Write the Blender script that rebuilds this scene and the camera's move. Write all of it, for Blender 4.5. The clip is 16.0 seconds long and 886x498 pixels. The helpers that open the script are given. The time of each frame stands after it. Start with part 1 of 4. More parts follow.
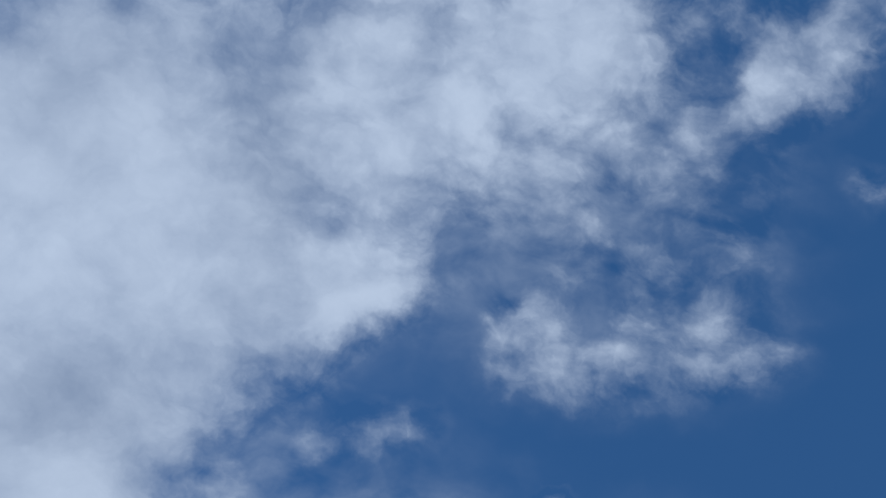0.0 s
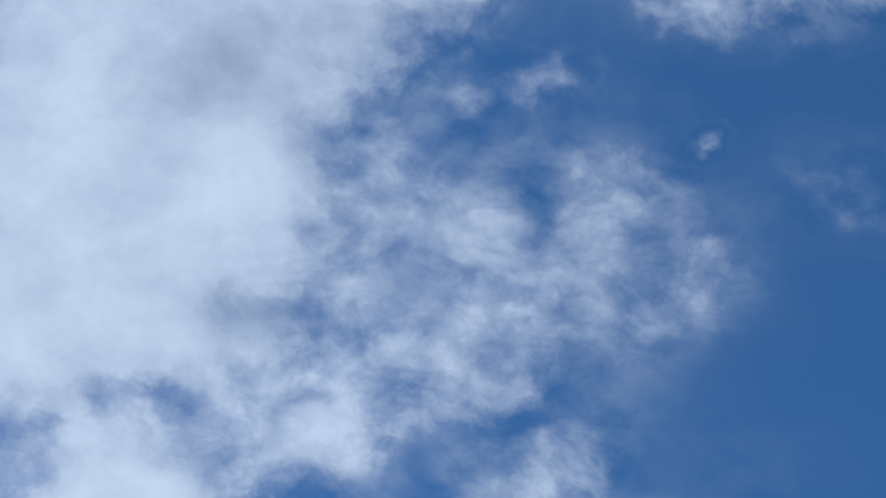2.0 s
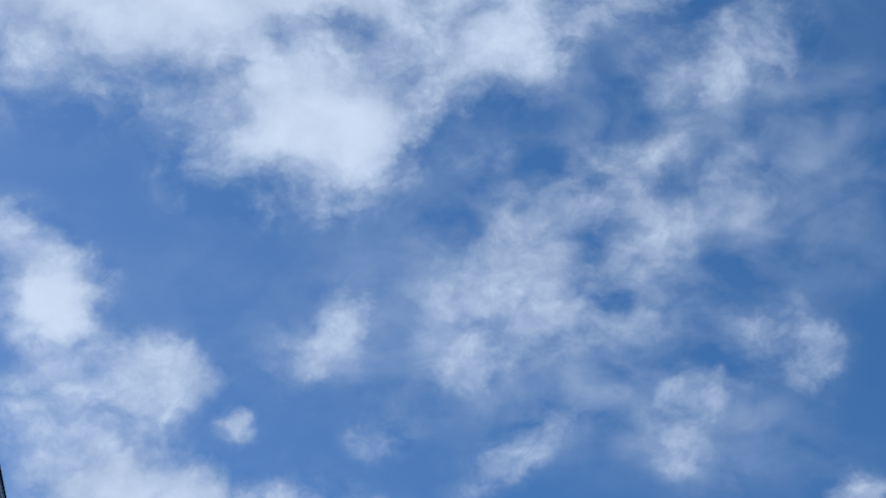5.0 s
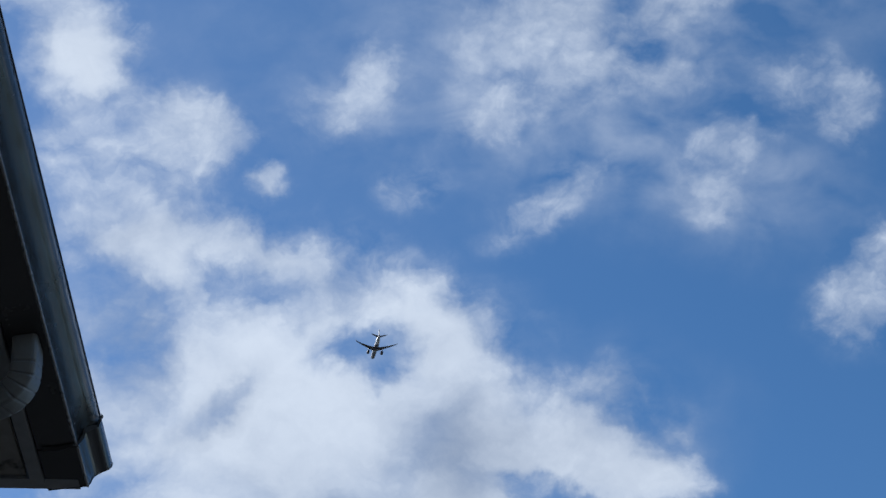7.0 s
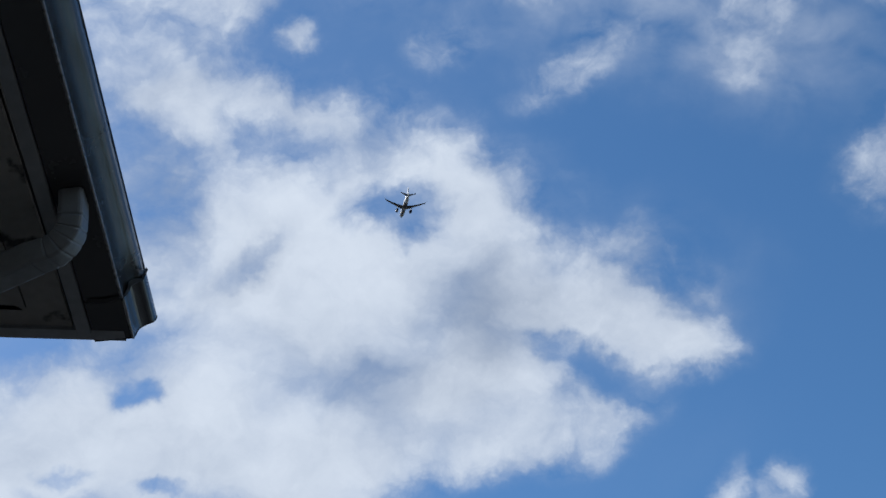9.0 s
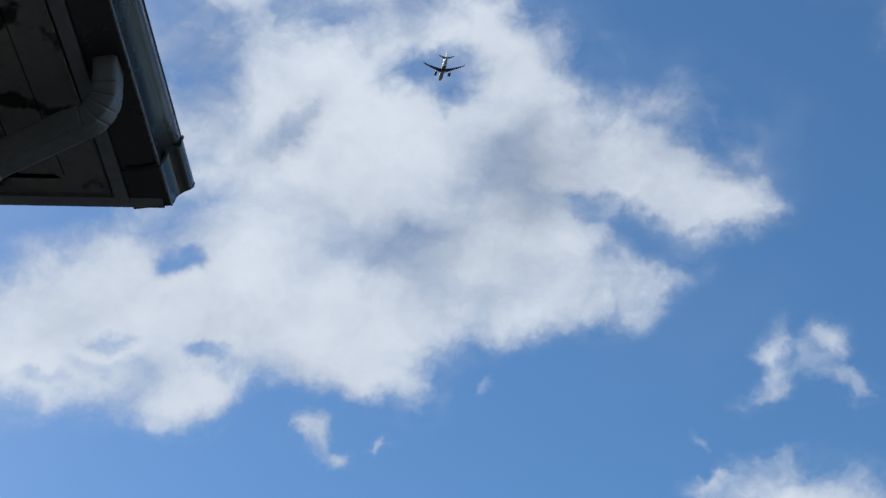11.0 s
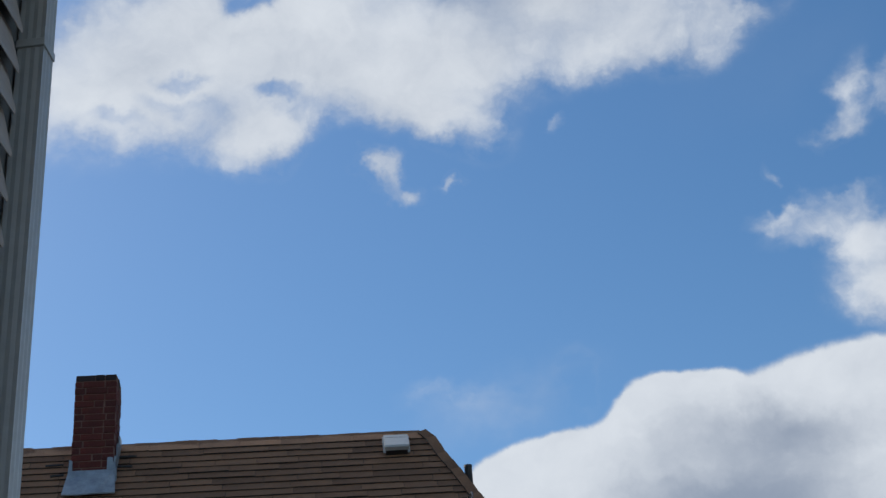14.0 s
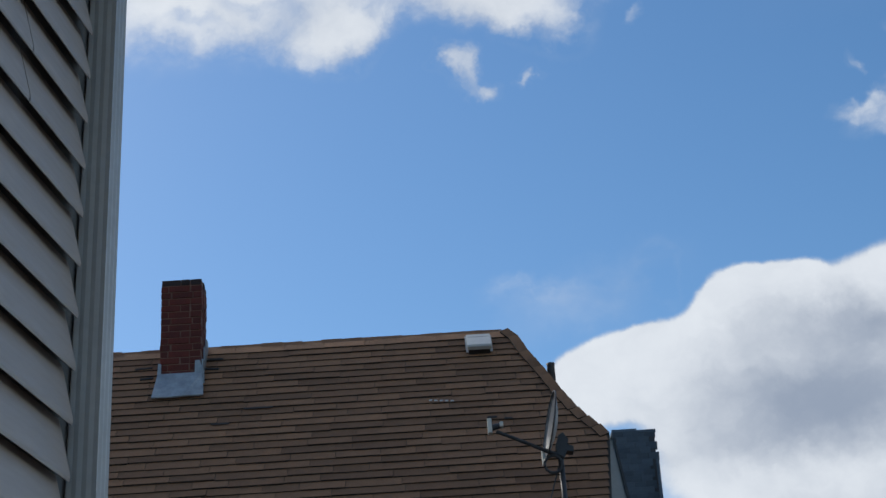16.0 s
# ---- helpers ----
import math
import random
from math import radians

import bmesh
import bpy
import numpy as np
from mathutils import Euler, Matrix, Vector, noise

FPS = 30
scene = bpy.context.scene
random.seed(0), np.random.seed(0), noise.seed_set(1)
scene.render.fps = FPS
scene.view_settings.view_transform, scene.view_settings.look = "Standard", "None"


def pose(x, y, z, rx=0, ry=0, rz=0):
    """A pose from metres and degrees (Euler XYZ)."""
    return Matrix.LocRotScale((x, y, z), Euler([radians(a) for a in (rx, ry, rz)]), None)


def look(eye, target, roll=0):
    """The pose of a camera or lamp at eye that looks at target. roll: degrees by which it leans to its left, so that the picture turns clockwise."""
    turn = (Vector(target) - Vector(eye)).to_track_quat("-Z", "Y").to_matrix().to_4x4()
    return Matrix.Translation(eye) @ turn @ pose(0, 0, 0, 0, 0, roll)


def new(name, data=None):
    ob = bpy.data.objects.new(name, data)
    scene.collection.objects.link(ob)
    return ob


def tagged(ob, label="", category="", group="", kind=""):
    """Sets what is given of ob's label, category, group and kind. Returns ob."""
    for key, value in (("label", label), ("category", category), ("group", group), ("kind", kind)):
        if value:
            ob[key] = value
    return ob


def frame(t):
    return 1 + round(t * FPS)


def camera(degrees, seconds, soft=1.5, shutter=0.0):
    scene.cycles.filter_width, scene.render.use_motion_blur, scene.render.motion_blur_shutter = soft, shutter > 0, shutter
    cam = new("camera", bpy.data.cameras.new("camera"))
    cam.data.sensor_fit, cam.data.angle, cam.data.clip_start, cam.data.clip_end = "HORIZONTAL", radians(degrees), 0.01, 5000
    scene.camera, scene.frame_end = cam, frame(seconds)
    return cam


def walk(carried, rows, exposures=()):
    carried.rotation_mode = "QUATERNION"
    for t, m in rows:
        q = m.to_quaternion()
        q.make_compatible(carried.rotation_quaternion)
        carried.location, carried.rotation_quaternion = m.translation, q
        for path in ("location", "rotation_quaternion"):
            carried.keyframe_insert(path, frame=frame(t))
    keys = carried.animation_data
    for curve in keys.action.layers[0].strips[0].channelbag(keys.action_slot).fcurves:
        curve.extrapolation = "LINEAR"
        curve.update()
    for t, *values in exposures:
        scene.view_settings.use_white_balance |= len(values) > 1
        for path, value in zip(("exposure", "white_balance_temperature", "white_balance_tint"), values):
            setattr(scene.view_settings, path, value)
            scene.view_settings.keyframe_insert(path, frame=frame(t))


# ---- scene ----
cam = camera(33.60, 16.0, soft=1.5)
# seconds, place in metres, turn in degrees
PATH = [
    (0.0, 0.070, 0.000, 1.530, 176.11, 16.63, -14.04),
    (0.5, 0.070, 0.000, 1.530, 174.34, 16.91, -9.96),
    (1.0, 0.069, 0.000, 1.530, 170.08, 15.06, -9.55),
    (1.5, 0.069, 0.000, 1.530, 166.68, 12.88, -8.86),
    (2.0, 0.068, 0.000, 1.530, 163.73, 11.51, -8.82),
    (2.5, 0.068, 0.000, 1.530, 160.16, 10.76, -8.58),
    (3.0, 0.067, 0.000, 1.530, 156.85, 10.46, -6.46),
    (3.5, 0.067, 0.000, 1.530, 154.86, 9.28, -4.22),
    (3.7, 0.067, 0.000, 1.530, 154.41, 8.76, -3.76),
    (5.8, 0.065, 0.000, 1.530, 145.93, 7.94, 2.30),
    (6.0, 0.061, 0.000, 1.530, 144.77, 7.77, 2.14),
    (6.5, 0.050, 0.000, 1.530, 142.25, 7.31, 1.75),
    (7.0, 0.035, 0.000, 1.530, 140.50, 7.13, 1.82),
    (7.5, 0.027, 0.000, 1.530, 139.36, 6.86, 2.36),
    (8.0, 0.013, 0.000, 1.530, 138.16, 6.22, 2.80),
    (8.5, 0.000, 0.000, 1.530, 136.57, 5.91, 2.50),
    (9.0, 0.000, 0.000, 1.530, 135.04, 5.89, 2.14),
    (9.2, 0.001, 0.000, 1.530, 134.64, 5.89, 2.14),
    (11.3, 0.012, 0.000, 1.530, 129.07, 5.35, 4.14),
    (11.5, 0.013, 0.000, 1.530, 128.54, 5.40, 4.33),
    (12.0, 0.010, 0.000, 1.530, 126.60, 4.97, 3.41),
    (12.5, 0.000, 0.000, 1.530, 124.07, 4.04, 2.83),
    (13.0, 0.000, 0.000, 1.538, 121.87, 3.11, 4.39),
    (13.5, 0.000, 0.000, 1.548, 120.49, 3.61, 6.18),
    (14.0, 0.000, 0.000, 1.555, 119.86, 4.08, 6.21),
    (14.5, 0.000, 0.000, 1.560, 118.15, 4.12, 5.61),
    (15.0, 0.000, 0.000, 1.565, 116.05, 2.89, 6.20),
    (15.5, 0.000, 0.000, 1.578, 115.52, 3.22, 7.73),
    (16.0, 0.000, 0.000, 1.600, 116.01, 3.59, 9.46),
]
EXPOSURES = [(0.0, -0.38, 5500, 10), (1.5, -0.2, 5500, 10), (3.5, -0.08, 5450, 10), (6.0, -0.04, 5800, 10), (9.0, -0.01, 6100, 10), (11.5, 0.0, 6300, 10), (13.0, -0.05, 6450, 10), (14.5, -0.02, 6500, 10), (16.0, 0.08, 6550, 10)]
walk(cam, [(t, pose(*p)) for t, *p in PATH], EXPOSURES)

# ---- world: broken cloud over a blue sky, sun high ahead and to the left, behind the near house ----
SUN_EL, SUN_AZ = 42.0, -57.0
# (across, up, half-widths, turn, cover), painted one over the other
ZENITH_BANK = [
    (3, 90, 15.8, 16.7, 14, 0.95), (12.5, 94.7, 11.2, 10.4, -5, 0.79), (19.1, 99.8, 9, 7.2, 17, 0.81), (25, 94.6, 8.7, 5.2, 16, 0.51),
    (28.2, 92.2, 6.8, 3.9, 16, 0.35), (27.6, 101.4, 8.2, 4.1, 56, 0.69), (24.9, 100, 1.8, 3.7, -9, 0.21), (32.4, 94.6, 6.8, 5.8, 18, 0),
    (32.1, 97.3, 1.5, 1.8, 19, 0.35), (18.3, 90.3, 2.3, 1.7, 14, 0.08), (23.6, 93.7, 2.7, 1.9, -17, 0.16), (21.4, 88.4, 3.7, 1.9, 55, 0.55),
    (26.8, 88.6, 6, 2.4, 3, 0.55), (22.9, 89.2, 2, 1.4, 14, 0.16), (12, 89.2, 1.9, 1.6, 14, 0.64), (14, 87.2, 4.6, 3.3, 13, 0.9),
]
VEIL_BANK = [
    (1.4, 77.3, 13.8, 15.7, 6, 0.97), (6.1, 85.9, 11.5, 6.6, 8, 0.89), (24.2, 83.1, 8.9, 4, 8, 0), (17.5, 85.5, 4.3, 3.3, 8, 0.03),
    (15.8, 82, 3.8, 1.7, 28, 0.51), (24.3, 87, 8.3, 3.4, 9, 0.28), (26.6, 88.5, 5.3, 2.4, 10, 0.44), (21.5, 87, 3, 2.6, -34, 0.49),
    (23.4, 88.5, 1.7, 1.8, 9, 0.11), (30.3, 73.4, 6.5, 11.3, 6, 0), (17.2, 74.6, 12.3, 9, 5, 0.25), (12.4, 80.7, 2.4, 1.2, 7, 0.16),
]
VEIL_SHREDS = [
    (20.1, 79.1, 3.5, 2.3, 6, 0.33), (23.3, 80.6, 1.6, 1, 7, 0.64), (14.1, 71.1, 5.9, 4.4, 4, 0.49), (17.4, 74.6, 1.6, 3.9, 5, 0.35),
    (9.9, 74.4, 3.7, 3.5, 5, 0.51), (12.2, 69.9, 2.4, 1.2, 4, 0.18), (6.4, 72.1, 3.1, 1.3, 4, 0.49), (28.6, 79.4, 4.8, 3.9, 7, 0.18),
    (2.7, 68.6, 2.8, 1.8, 3, 0.54),
]
UPPER_BANK = [
    (-2.2, 73.4, 17.2, 10.3, 11, 0.98), (14.8, 73.9, 8.8, 7.4, 3, 0.31), (9, 67.6, 5.4, 4.1, 2, 0.72), (15.5, 70.5, 4.3, 2.6, 3, 0.54),
    (17.4, 66.5, 4.8, 3.3, 23, 0.51), (22.3, 75.3, 4.6, 4, 4, 0.26), (2.4, 68.2, 3.1, 1.7, 2, 0.4), (-0.7, 66.8, 1.5, 0.9, 2, 0.26),
    (-3.3, 63.1, 3.7, 3.4, 1, 0.04), (25.5, 63.9, 8.4, 12.1, 1, 0), (1.7, 64.4, 7.8, 5, 11, 0.95), (0, 62.5, 3.6, 2.1, 1, 0.7),
]
UPPER_SHREDS = [
    (7.3, 64, 3.2, 1.2, 16, 0.13), (0.8, 59.3, 7.7, 2.5, 0, 0.13), (11.3, 60.9, 5.9, 1.9, 26, 0.42), (9.1, 62.9, 2.7, 1.4, 1, 0.35),
    (13.3, 63, 3.5, 1.3, 1, 0.44), (13.7, 59.3, 5.4, 1.9, 26, 0.42), (18.1, 61.2, 2.1, 1.9, -31, 0.41), (20.2, 67.5, 1.6, 3.1, -19, 0.38),
]
WISP_BANK = [
    (1.8, 57.2, 16.6, 7.5, -6, 0.08), (-8.6, 58.9, 3.2, 3.3, -6, 0.98), (-10, 61.2, 2.7, 2.6, -6, 0.69), (-4.7, 55.7, 3.3, 2.1, -27, 0.74),
    (-7.6, 54.9, 5.1, 1.2, 4, 0.51), (1.2, 56.1, 4, 2, 19, 0.35), (2.3, 57.3, 1.2, 1.9, -6, 0.49), (-2, 53.3, 1.3, 1.2, 24, 0.7),
    (3.3, 52.8, 2.2, 1.5, 14, 0.38), (11.4, 59, 9.3, 6.2, 30, 0.38),
]
WISP_SHREDS = [
    (12.3, 61.6, 5.8, 1.9, 20, 0.59), (10, 60.3, 5.3, 1.5, 20, 0.51), (13.1, 58.3, 4.5, 1.8, 25, 0.59), (12.3, 56.4, 4.5, 1.5, -6, 0.55),
    (8, 57.5, 3.8, 1.5, 4, 0.38), (7.6, 55.3, 3.8, 1.2, 19, 0.51), (15.6, 53.2, 3.7, 2.1, 20, 0.46), (19, 55.3, 4.4, 2.4, -28, 0.35),
    (20.3, 53.8, 1.7, 1.6, 36, 0.44), (8.5, 51.6, 4.6, 1.6, 24, 0.42), (14.7, 51, 2.9, 2.2, -7, 0.31), (10.3, 48.2, 7.2, 3, -7, 0),
    (19.8, 46.3, 3.1, 3.3, 25, 0.59), (20.8, 48.4, 2, 2.5, -8, 0.51),
]
MAIN_RIM = [
    (-7.5, 53.9, 6.2, 2.1, -1, 0.51), (-5.1, 55.7, 3.4, 2.1, -26, 0.69), (-9.1, 55.9, 3, 1.6, -6, 0.59),
]
MAIN_BANK = [
    (-2.3, 44.4, 12, 9.1, -6, 0.98), (-6.6, 51.4, 6.5, 2.8, -16, 0.87), (-9.5, 39, 12.3, 4.7, -6, 0.98), (7.2, 42.4, 8.3, 3.9, -18, 0.93),
    (11.1, 40.3, 3.9, 1.9, -22, 0.93), (10.6, 43.8, 3.7, 1.6, -31, 0.59), (3.6, 46.5, 4, 3, -41, 0.9), (-2.6, 50.2, 5.3, 2.1, -26, 0.78),
    (3.3, 39.2, 7, 3.7, 4, 0.95), (8.3, 36.9, 3.5, 1.8, 24, 0.55),
]
LOWER_BANK = [
    (-14.5, 37.4, 8.6, 4, -1, 0.95), (-9.9, 35.3, 3.7, 2, 9, 0.92), (-3.1, 35.2, 4, 2, -26, 0.92), (-3.4, 37.1, 9.1, 3.1, -1, 0.96),
    (4.4, 37.3, 6.2, 2.2, -6, 0.81), (7.8, 37.7, 3.7, 2, 24, 0.7), (-12.9, 36.4, 2.6, 0.6, -12, 0.69), (-8.3, 35.9, 2.1, 0.7, -6, 0.64),
    (-15.4, 36.4, 1.5, 0.5, -17, 0.69),
]
LOWER_SHREDS = [
    (14.6, 27, 4.2, 3.4, -6, 0.97), (12.7, 28.7, 2, 1.3, 4, 0.86), (-5.4, 33.1, 0.7, 1.1, -6, 0.69), (-4.6, 32.2, 1.3, 0.6, -26, 0.65),
    (-2.7, 32.2, 0.6, 0.5, 24, 0.65), (1.7, 33.9, 0.5, 0.5, 34, 0.28), (14.6, 34.1, 1.6, 1.2, 30, 0.61), (12.6, 34.3, 1.1, 1.6, -6, 0.51),
    (12.4, 32.8, 1.4, 0.8, -6, 0.55), (15.3, 32.6, 1.9, 0.8, -17, 0.57), (13.9, 33.4, 1.1, 0.9, 15, 0.42), (9.9, 29.7, 2, 0.7, 9, 0.57),
    (12.1, 30.1, 2, 0.9, -6, 0.51), (9.5, 31.2, 0.5, 0.6, 34, 0.44),
]
MAIN_GAPS = [
    (-7.8, 48.1, 2.3, 4, -6, 0.42), (-3.3, 49.7, 3.2, 1.4, -26, 0.36), (0.7, 46.5, 2.7, 1.7, -6, 0.16), (8.2, 39.6, 4, 1.4, -36, 0.06),
    (-9.5, 40.4, 1.8, 1.1, -6, 0.2), (8.1, 47, 3.5, 1.6, -46, 0.12), (9.7, 35.5, 6.8, 2.9, 14, 0.05), (-4.9, 45.1, 2.9, 0.8, 30, 0.72),
    (-12.8, 37.4, 1.5, 0.6, -6, 0.5), (-9.3, 36.7, 1.5, 0.6, -6, 0.5),
]
RIM_SHREDS = [
    (11.5, 29.5, 3.3, 1, 15, 0.59), (-3.6, 23.9, 2.7, 0.8, -6, 0.26), (1.4, 23.8, 1.3, 1.6, 24, 0.32),
]
# heaped cloud with firm edges
CUMULUS_BANK = [
    (7.6, 19.9, 9.5, 5.5, 2, 1), (12.2, 21.8, 7.8, 4.8, 4, 1), (5, 22.5, 3.8, 2.7, -2, 1), (-0.9, 20.5, 5.7, 2.6, 16, 1),
    (10.2, 16.3, 17.7, 7.4, -5, 1),
]
# soft lobes that add up
GREY_BASES = [
    (1.3, 92.8, 10.7, 6.8, 15, 0.3), (3.6, 42.1, 3.5, 4.2, -6, 0.5), (6.2, 19.1, 8.7, 3.6, 9, 0.8), (-1, 40.4, 3.5, 2, -16, 0.4),
    (4.3, 80.5, 6.4, 3.7, 7, 0.38), (7, 72.2, 3, 1.3, 4, 0.5), (3.7, 81.6, 4.7, 2.8, 11, 0.45), (9.8, 91, 2.8, 6.7, 14, 0.7),
    (-7.7, 47.8, 1.9, 3.3, -6, 0.7), (4.1, 42, 2.2, 4, -26, 0.45), (-1, 39.7, 2.2, 1.8, 24, 0.3), (-5.1, 44.9, 3.3, 1.1, 30, 0.5),
    (8.9, 21.5, 5.4, 1.9, 4, 0.8), (7, 18.2, 6.9, 2.3, 0, 0.8),]
HAZE = [
    (20.1, 93.2, 13.5, 9.3, 15, 0.6), (13.2, 75.9, 14.4, 9.7, 5, 0.6), (11.4, 58.9, 14.2, 8.4, 19, 0.7), (16.1, 51.5, 8.4, 4.5, -7, 0.5), (-6.1, 57, 9.1, 6.5, -6, 0.25), (21, 64, 12, 9, 0, 0.3),
    (-7.8, 46.3, 6, 5.7, -6, 0.95), (9.4, 42.8, 7.6, 4.9, -6, 0.4), (-1.4, 23.3, 5.7, 2, 13, 0.35),]


world = bpy.data.worlds.new("sky")
scene.world = world
world.use_nodes = True
wt = world.node_tree
wt.nodes.clear()


def wn(kind, **values):
    n = wt.nodes.new(kind)
    for k, v in values.items():
        n.inputs[k].default_value = v
    return n


def wmath(op, a, b=0.0, c=0.0):
    n = wt.nodes.new("ShaderNodeMath")
    n.operation = op
    for i, v in enumerate((a, b, c)):
        if isinstance(v, (int, float)):
            n.inputs[i].default_value = v
        else:
            wt.links.new(v, n.inputs[i])
    return n.outputs[0]


def wramp(value, low, high, smooth=True):
    n = wt.nodes.new("ShaderNodeMapRange")
    n.interpolation_type = "SMOOTHSTEP" if smooth else "LINEAR"
    n.inputs["From Min"].default_value, n.inputs["From Max"].default_value = low, high
    wt.links.new(value, n.inputs["Value"])
    return n.outputs["Result"]


sky = wt.nodes.new("ShaderNodeTexSky")
sky.sky_type = "NISHITA"
sky.sun_disc = False
sky.sun_elevation, sky.sun_rotation = radians(SUN_EL), radians(SUN_AZ)
sky.air_density, sky.dust_density, sky.ozone_density = 1.0, 0.42, 2.2

coord = wt.nodes.new("ShaderNodeTexCoord")
split = wt.nodes.new("ShaderNodeSeparateXYZ")
wt.links.new(coord.outputs["Generated"], split.inputs[0])
# a chart of the sky in degrees: across, and up from the horizon over the zenith
across = wmath("DEGREES", wmath("ARCSINE", split.outputs[0]))
upward = wmath("DEGREES", wmath("ARCTAN2", split.outputs[2], split.outputs[1]))


def wnoise(scale, detail, rough, distort=0.0, offset=(0, 0, 0), stretch=(1, 1, 1)):
    m = wt.nodes.new("ShaderNodeMapping")
    m.inputs["Location"].default_value = offset
    m.inputs["Scale"].default_value = stretch
    wt.links.new(coord.outputs["Generated"], m.inputs["Vector"])
    n = wn("ShaderNodeTexNoise", Scale=scale, Detail=detail, Roughness=rough, Distortion=distort)
    wt.links.new(m.outputs[0], n.inputs["Vector"])
    return n


drift = wnoise(15.0, 5.0, 0.6)
tint = wt.nodes.new("ShaderNodeSeparateColor")
wt.links.new(drift.outputs["Color"], tint.inputs[0])


def warped(amount):
    """The chart, stirred by some degrees so that ovals get cloudy outlines."""
    c = wt.nodes.new("ShaderNodeCombineXYZ")
    wt.links.new(wmath("MULTIPLY_ADD", wmath("SUBTRACT", tint.outputs[0], 0.5), amount, across), c.inputs[0])
    wt.links.new(wmath("MULTIPLY_ADD", wmath("SUBTRACT", tint.outputs[1], 0.5), amount, upward), c.inputs[1])
    return c


chart, calm_chart = warped(3.6), warped(1.1)


def oval(a, b, ra, rb, turn, where=chart):
    """One at the middle of an oval of the chart, falling to nothing at its rim."""
    m = wt.nodes.new("ShaderNodeMapping")
    m.vector_type = "TEXTURE"
    m.inputs["Location"].default_value = (a, b, 0)
    m.inputs["Rotation"].default_value = (0, 0, radians(turn))
    m.inputs["Scale"].default_value = (ra, rb, 1)
    wt.links.new(where.outputs[0], m.inputs["Vector"])
    g = wt.nodes.new("ShaderNodeTexGradient")
    g.gradient_type = "SPHERICAL"
    wt.links.new(m.outputs[0], g.inputs["Vector"])
    return g.outputs["Fac"]


def lobes(bank, total):
    """Adds soft oval lobes (across, up, half-widths, turn, weight) to a sum."""
    for a, b, ra, rb, turn, weight in bank:
        total = wmath("MULTIPLY_ADD", oval(a, b, ra, rb, turn), weight, total)
    return total


def painted(bank, total, where=chart):
    """Paints soft-edged ovals of a given cover one over the other."""
    for a, b, ra, rb, turn, value in bank:
        g = wramp(oval(a, b, ra, rb, turn, where), 0.0, 0.85)
        total = wmath("MULTIPLY_ADD", g, wmath("SUBTRACT", value, total), total)
    return total


cover = 0.0
for bank in (ZENITH_BANK, VEIL_BANK, VEIL_SHREDS, UPPER_BANK, UPPER_SHREDS, WISP_BANK, WISP_SHREDS, MAIN_RIM, MAIN_BANK, LOWER_BANK, LOWER_SHREDS, MAIN_GAPS, RIM_SHREDS):
    cover = painted(bank, cover)
heap = painted(CUMULUS_BANK, 0.0, calm_chart)
grey = lobes(GREY_BASES, 0.0)
# the sky that is never seen carries the same kind of broken cloud
away = wramp(wmath("ABSOLUTE", wmath("SUBTRACT", upward, 58.0)), 46.0, 62.0)
away = wmath("MAXIMUM", away, wramp(wmath("ABSOLUTE", wmath("SUBTRACT", across, 6.0)), 34.0, 46.0))
wild = wnoise(2.2, 4.0, 0.55, 0.0, (3.1, 0.4, 1.7))
cover = wmath("MULTIPLY_ADD", away, wramp(wild.outputs["Fac"], 0.45, 0.7), cover)

billow = wnoise(7.0, 8.0, 0.5, 0.2, (1.3, 2.2, 0.6), (1.0, 1.15, 1.15))
fine = wnoise(24.0, 5.0, 0.5, 0.3, (0.2, 4.1, 2.6), (0.8, 1.2, 1.2))
wisp = wnoise(70.0, 5.0, 0.6, 0.4, (5.2, 1.1, 0.3), (0.8, 1.2, 1.2))
rough_edge = wmath("ADD", wmath("MULTIPLY", wmath("SUBTRACT", billow.outputs["Fac"], 0.5), 1.25),
                   wmath("MULTIPLY", wmath("SUBTRACT", fine.outputs["Fac"], 0.5), 1.0))
puff = wt.nodes.new("ShaderNodeTexVoronoi")
puff.feature = "SMOOTH_F1"
for key, value in (("Scale", 1.0), ("Detail", 4.0), ("Roughness", 0.55), ("Lacunarity", 2.2), ("Smoothness", 0.5)):
    puff.inputs[key].default_value = value
curl = wt.nodes.new("ShaderNodeVectorMath")
curl.operation = "MULTIPLY"
curl.inputs[1].default_value = (0.42, 0.5, 1.0)
wt.links.new(chart.outputs[0], curl.inputs[0])
wt.links.new(curl.outputs[0], puff.inputs["Vector"])
rough_edge = wmath("MULTIPLY_ADD", wmath("SUBTRACT", 0.75, puff.outputs["Distance"]), 0.5, rough_edge)
rough_edge = wmath("MULTIPLY_ADD", wmath("SUBTRACT", wisp.outputs["Fac"], 0.5), 0.14, rough_edge)
# the noise only works where a bank has some cloud
amount = wmath("MULTIPLY", wramp(cover, 0.02, 0.3), wmath("MULTIPLY_ADD", wramp(cover, 0.5, 0.97), -0.68, 0.8))
density = wmath("MULTIPLY_ADD", rough_edge, amount, cover)
# heaped cloud has firmer edges than the veils
firm = wramp(wmath("MULTIPLY_ADD", rough_edge, 0.09, heap), 0.38, 0.64)
density = wmath("MAXIMUM", density, wmath("MULTIPLY", firm, 1.2))
alpha = wmath("MULTIPLY", wramp(density, -0.05, 1.0), 0.97)
thick = wramp(density, 0.25, 1.15)
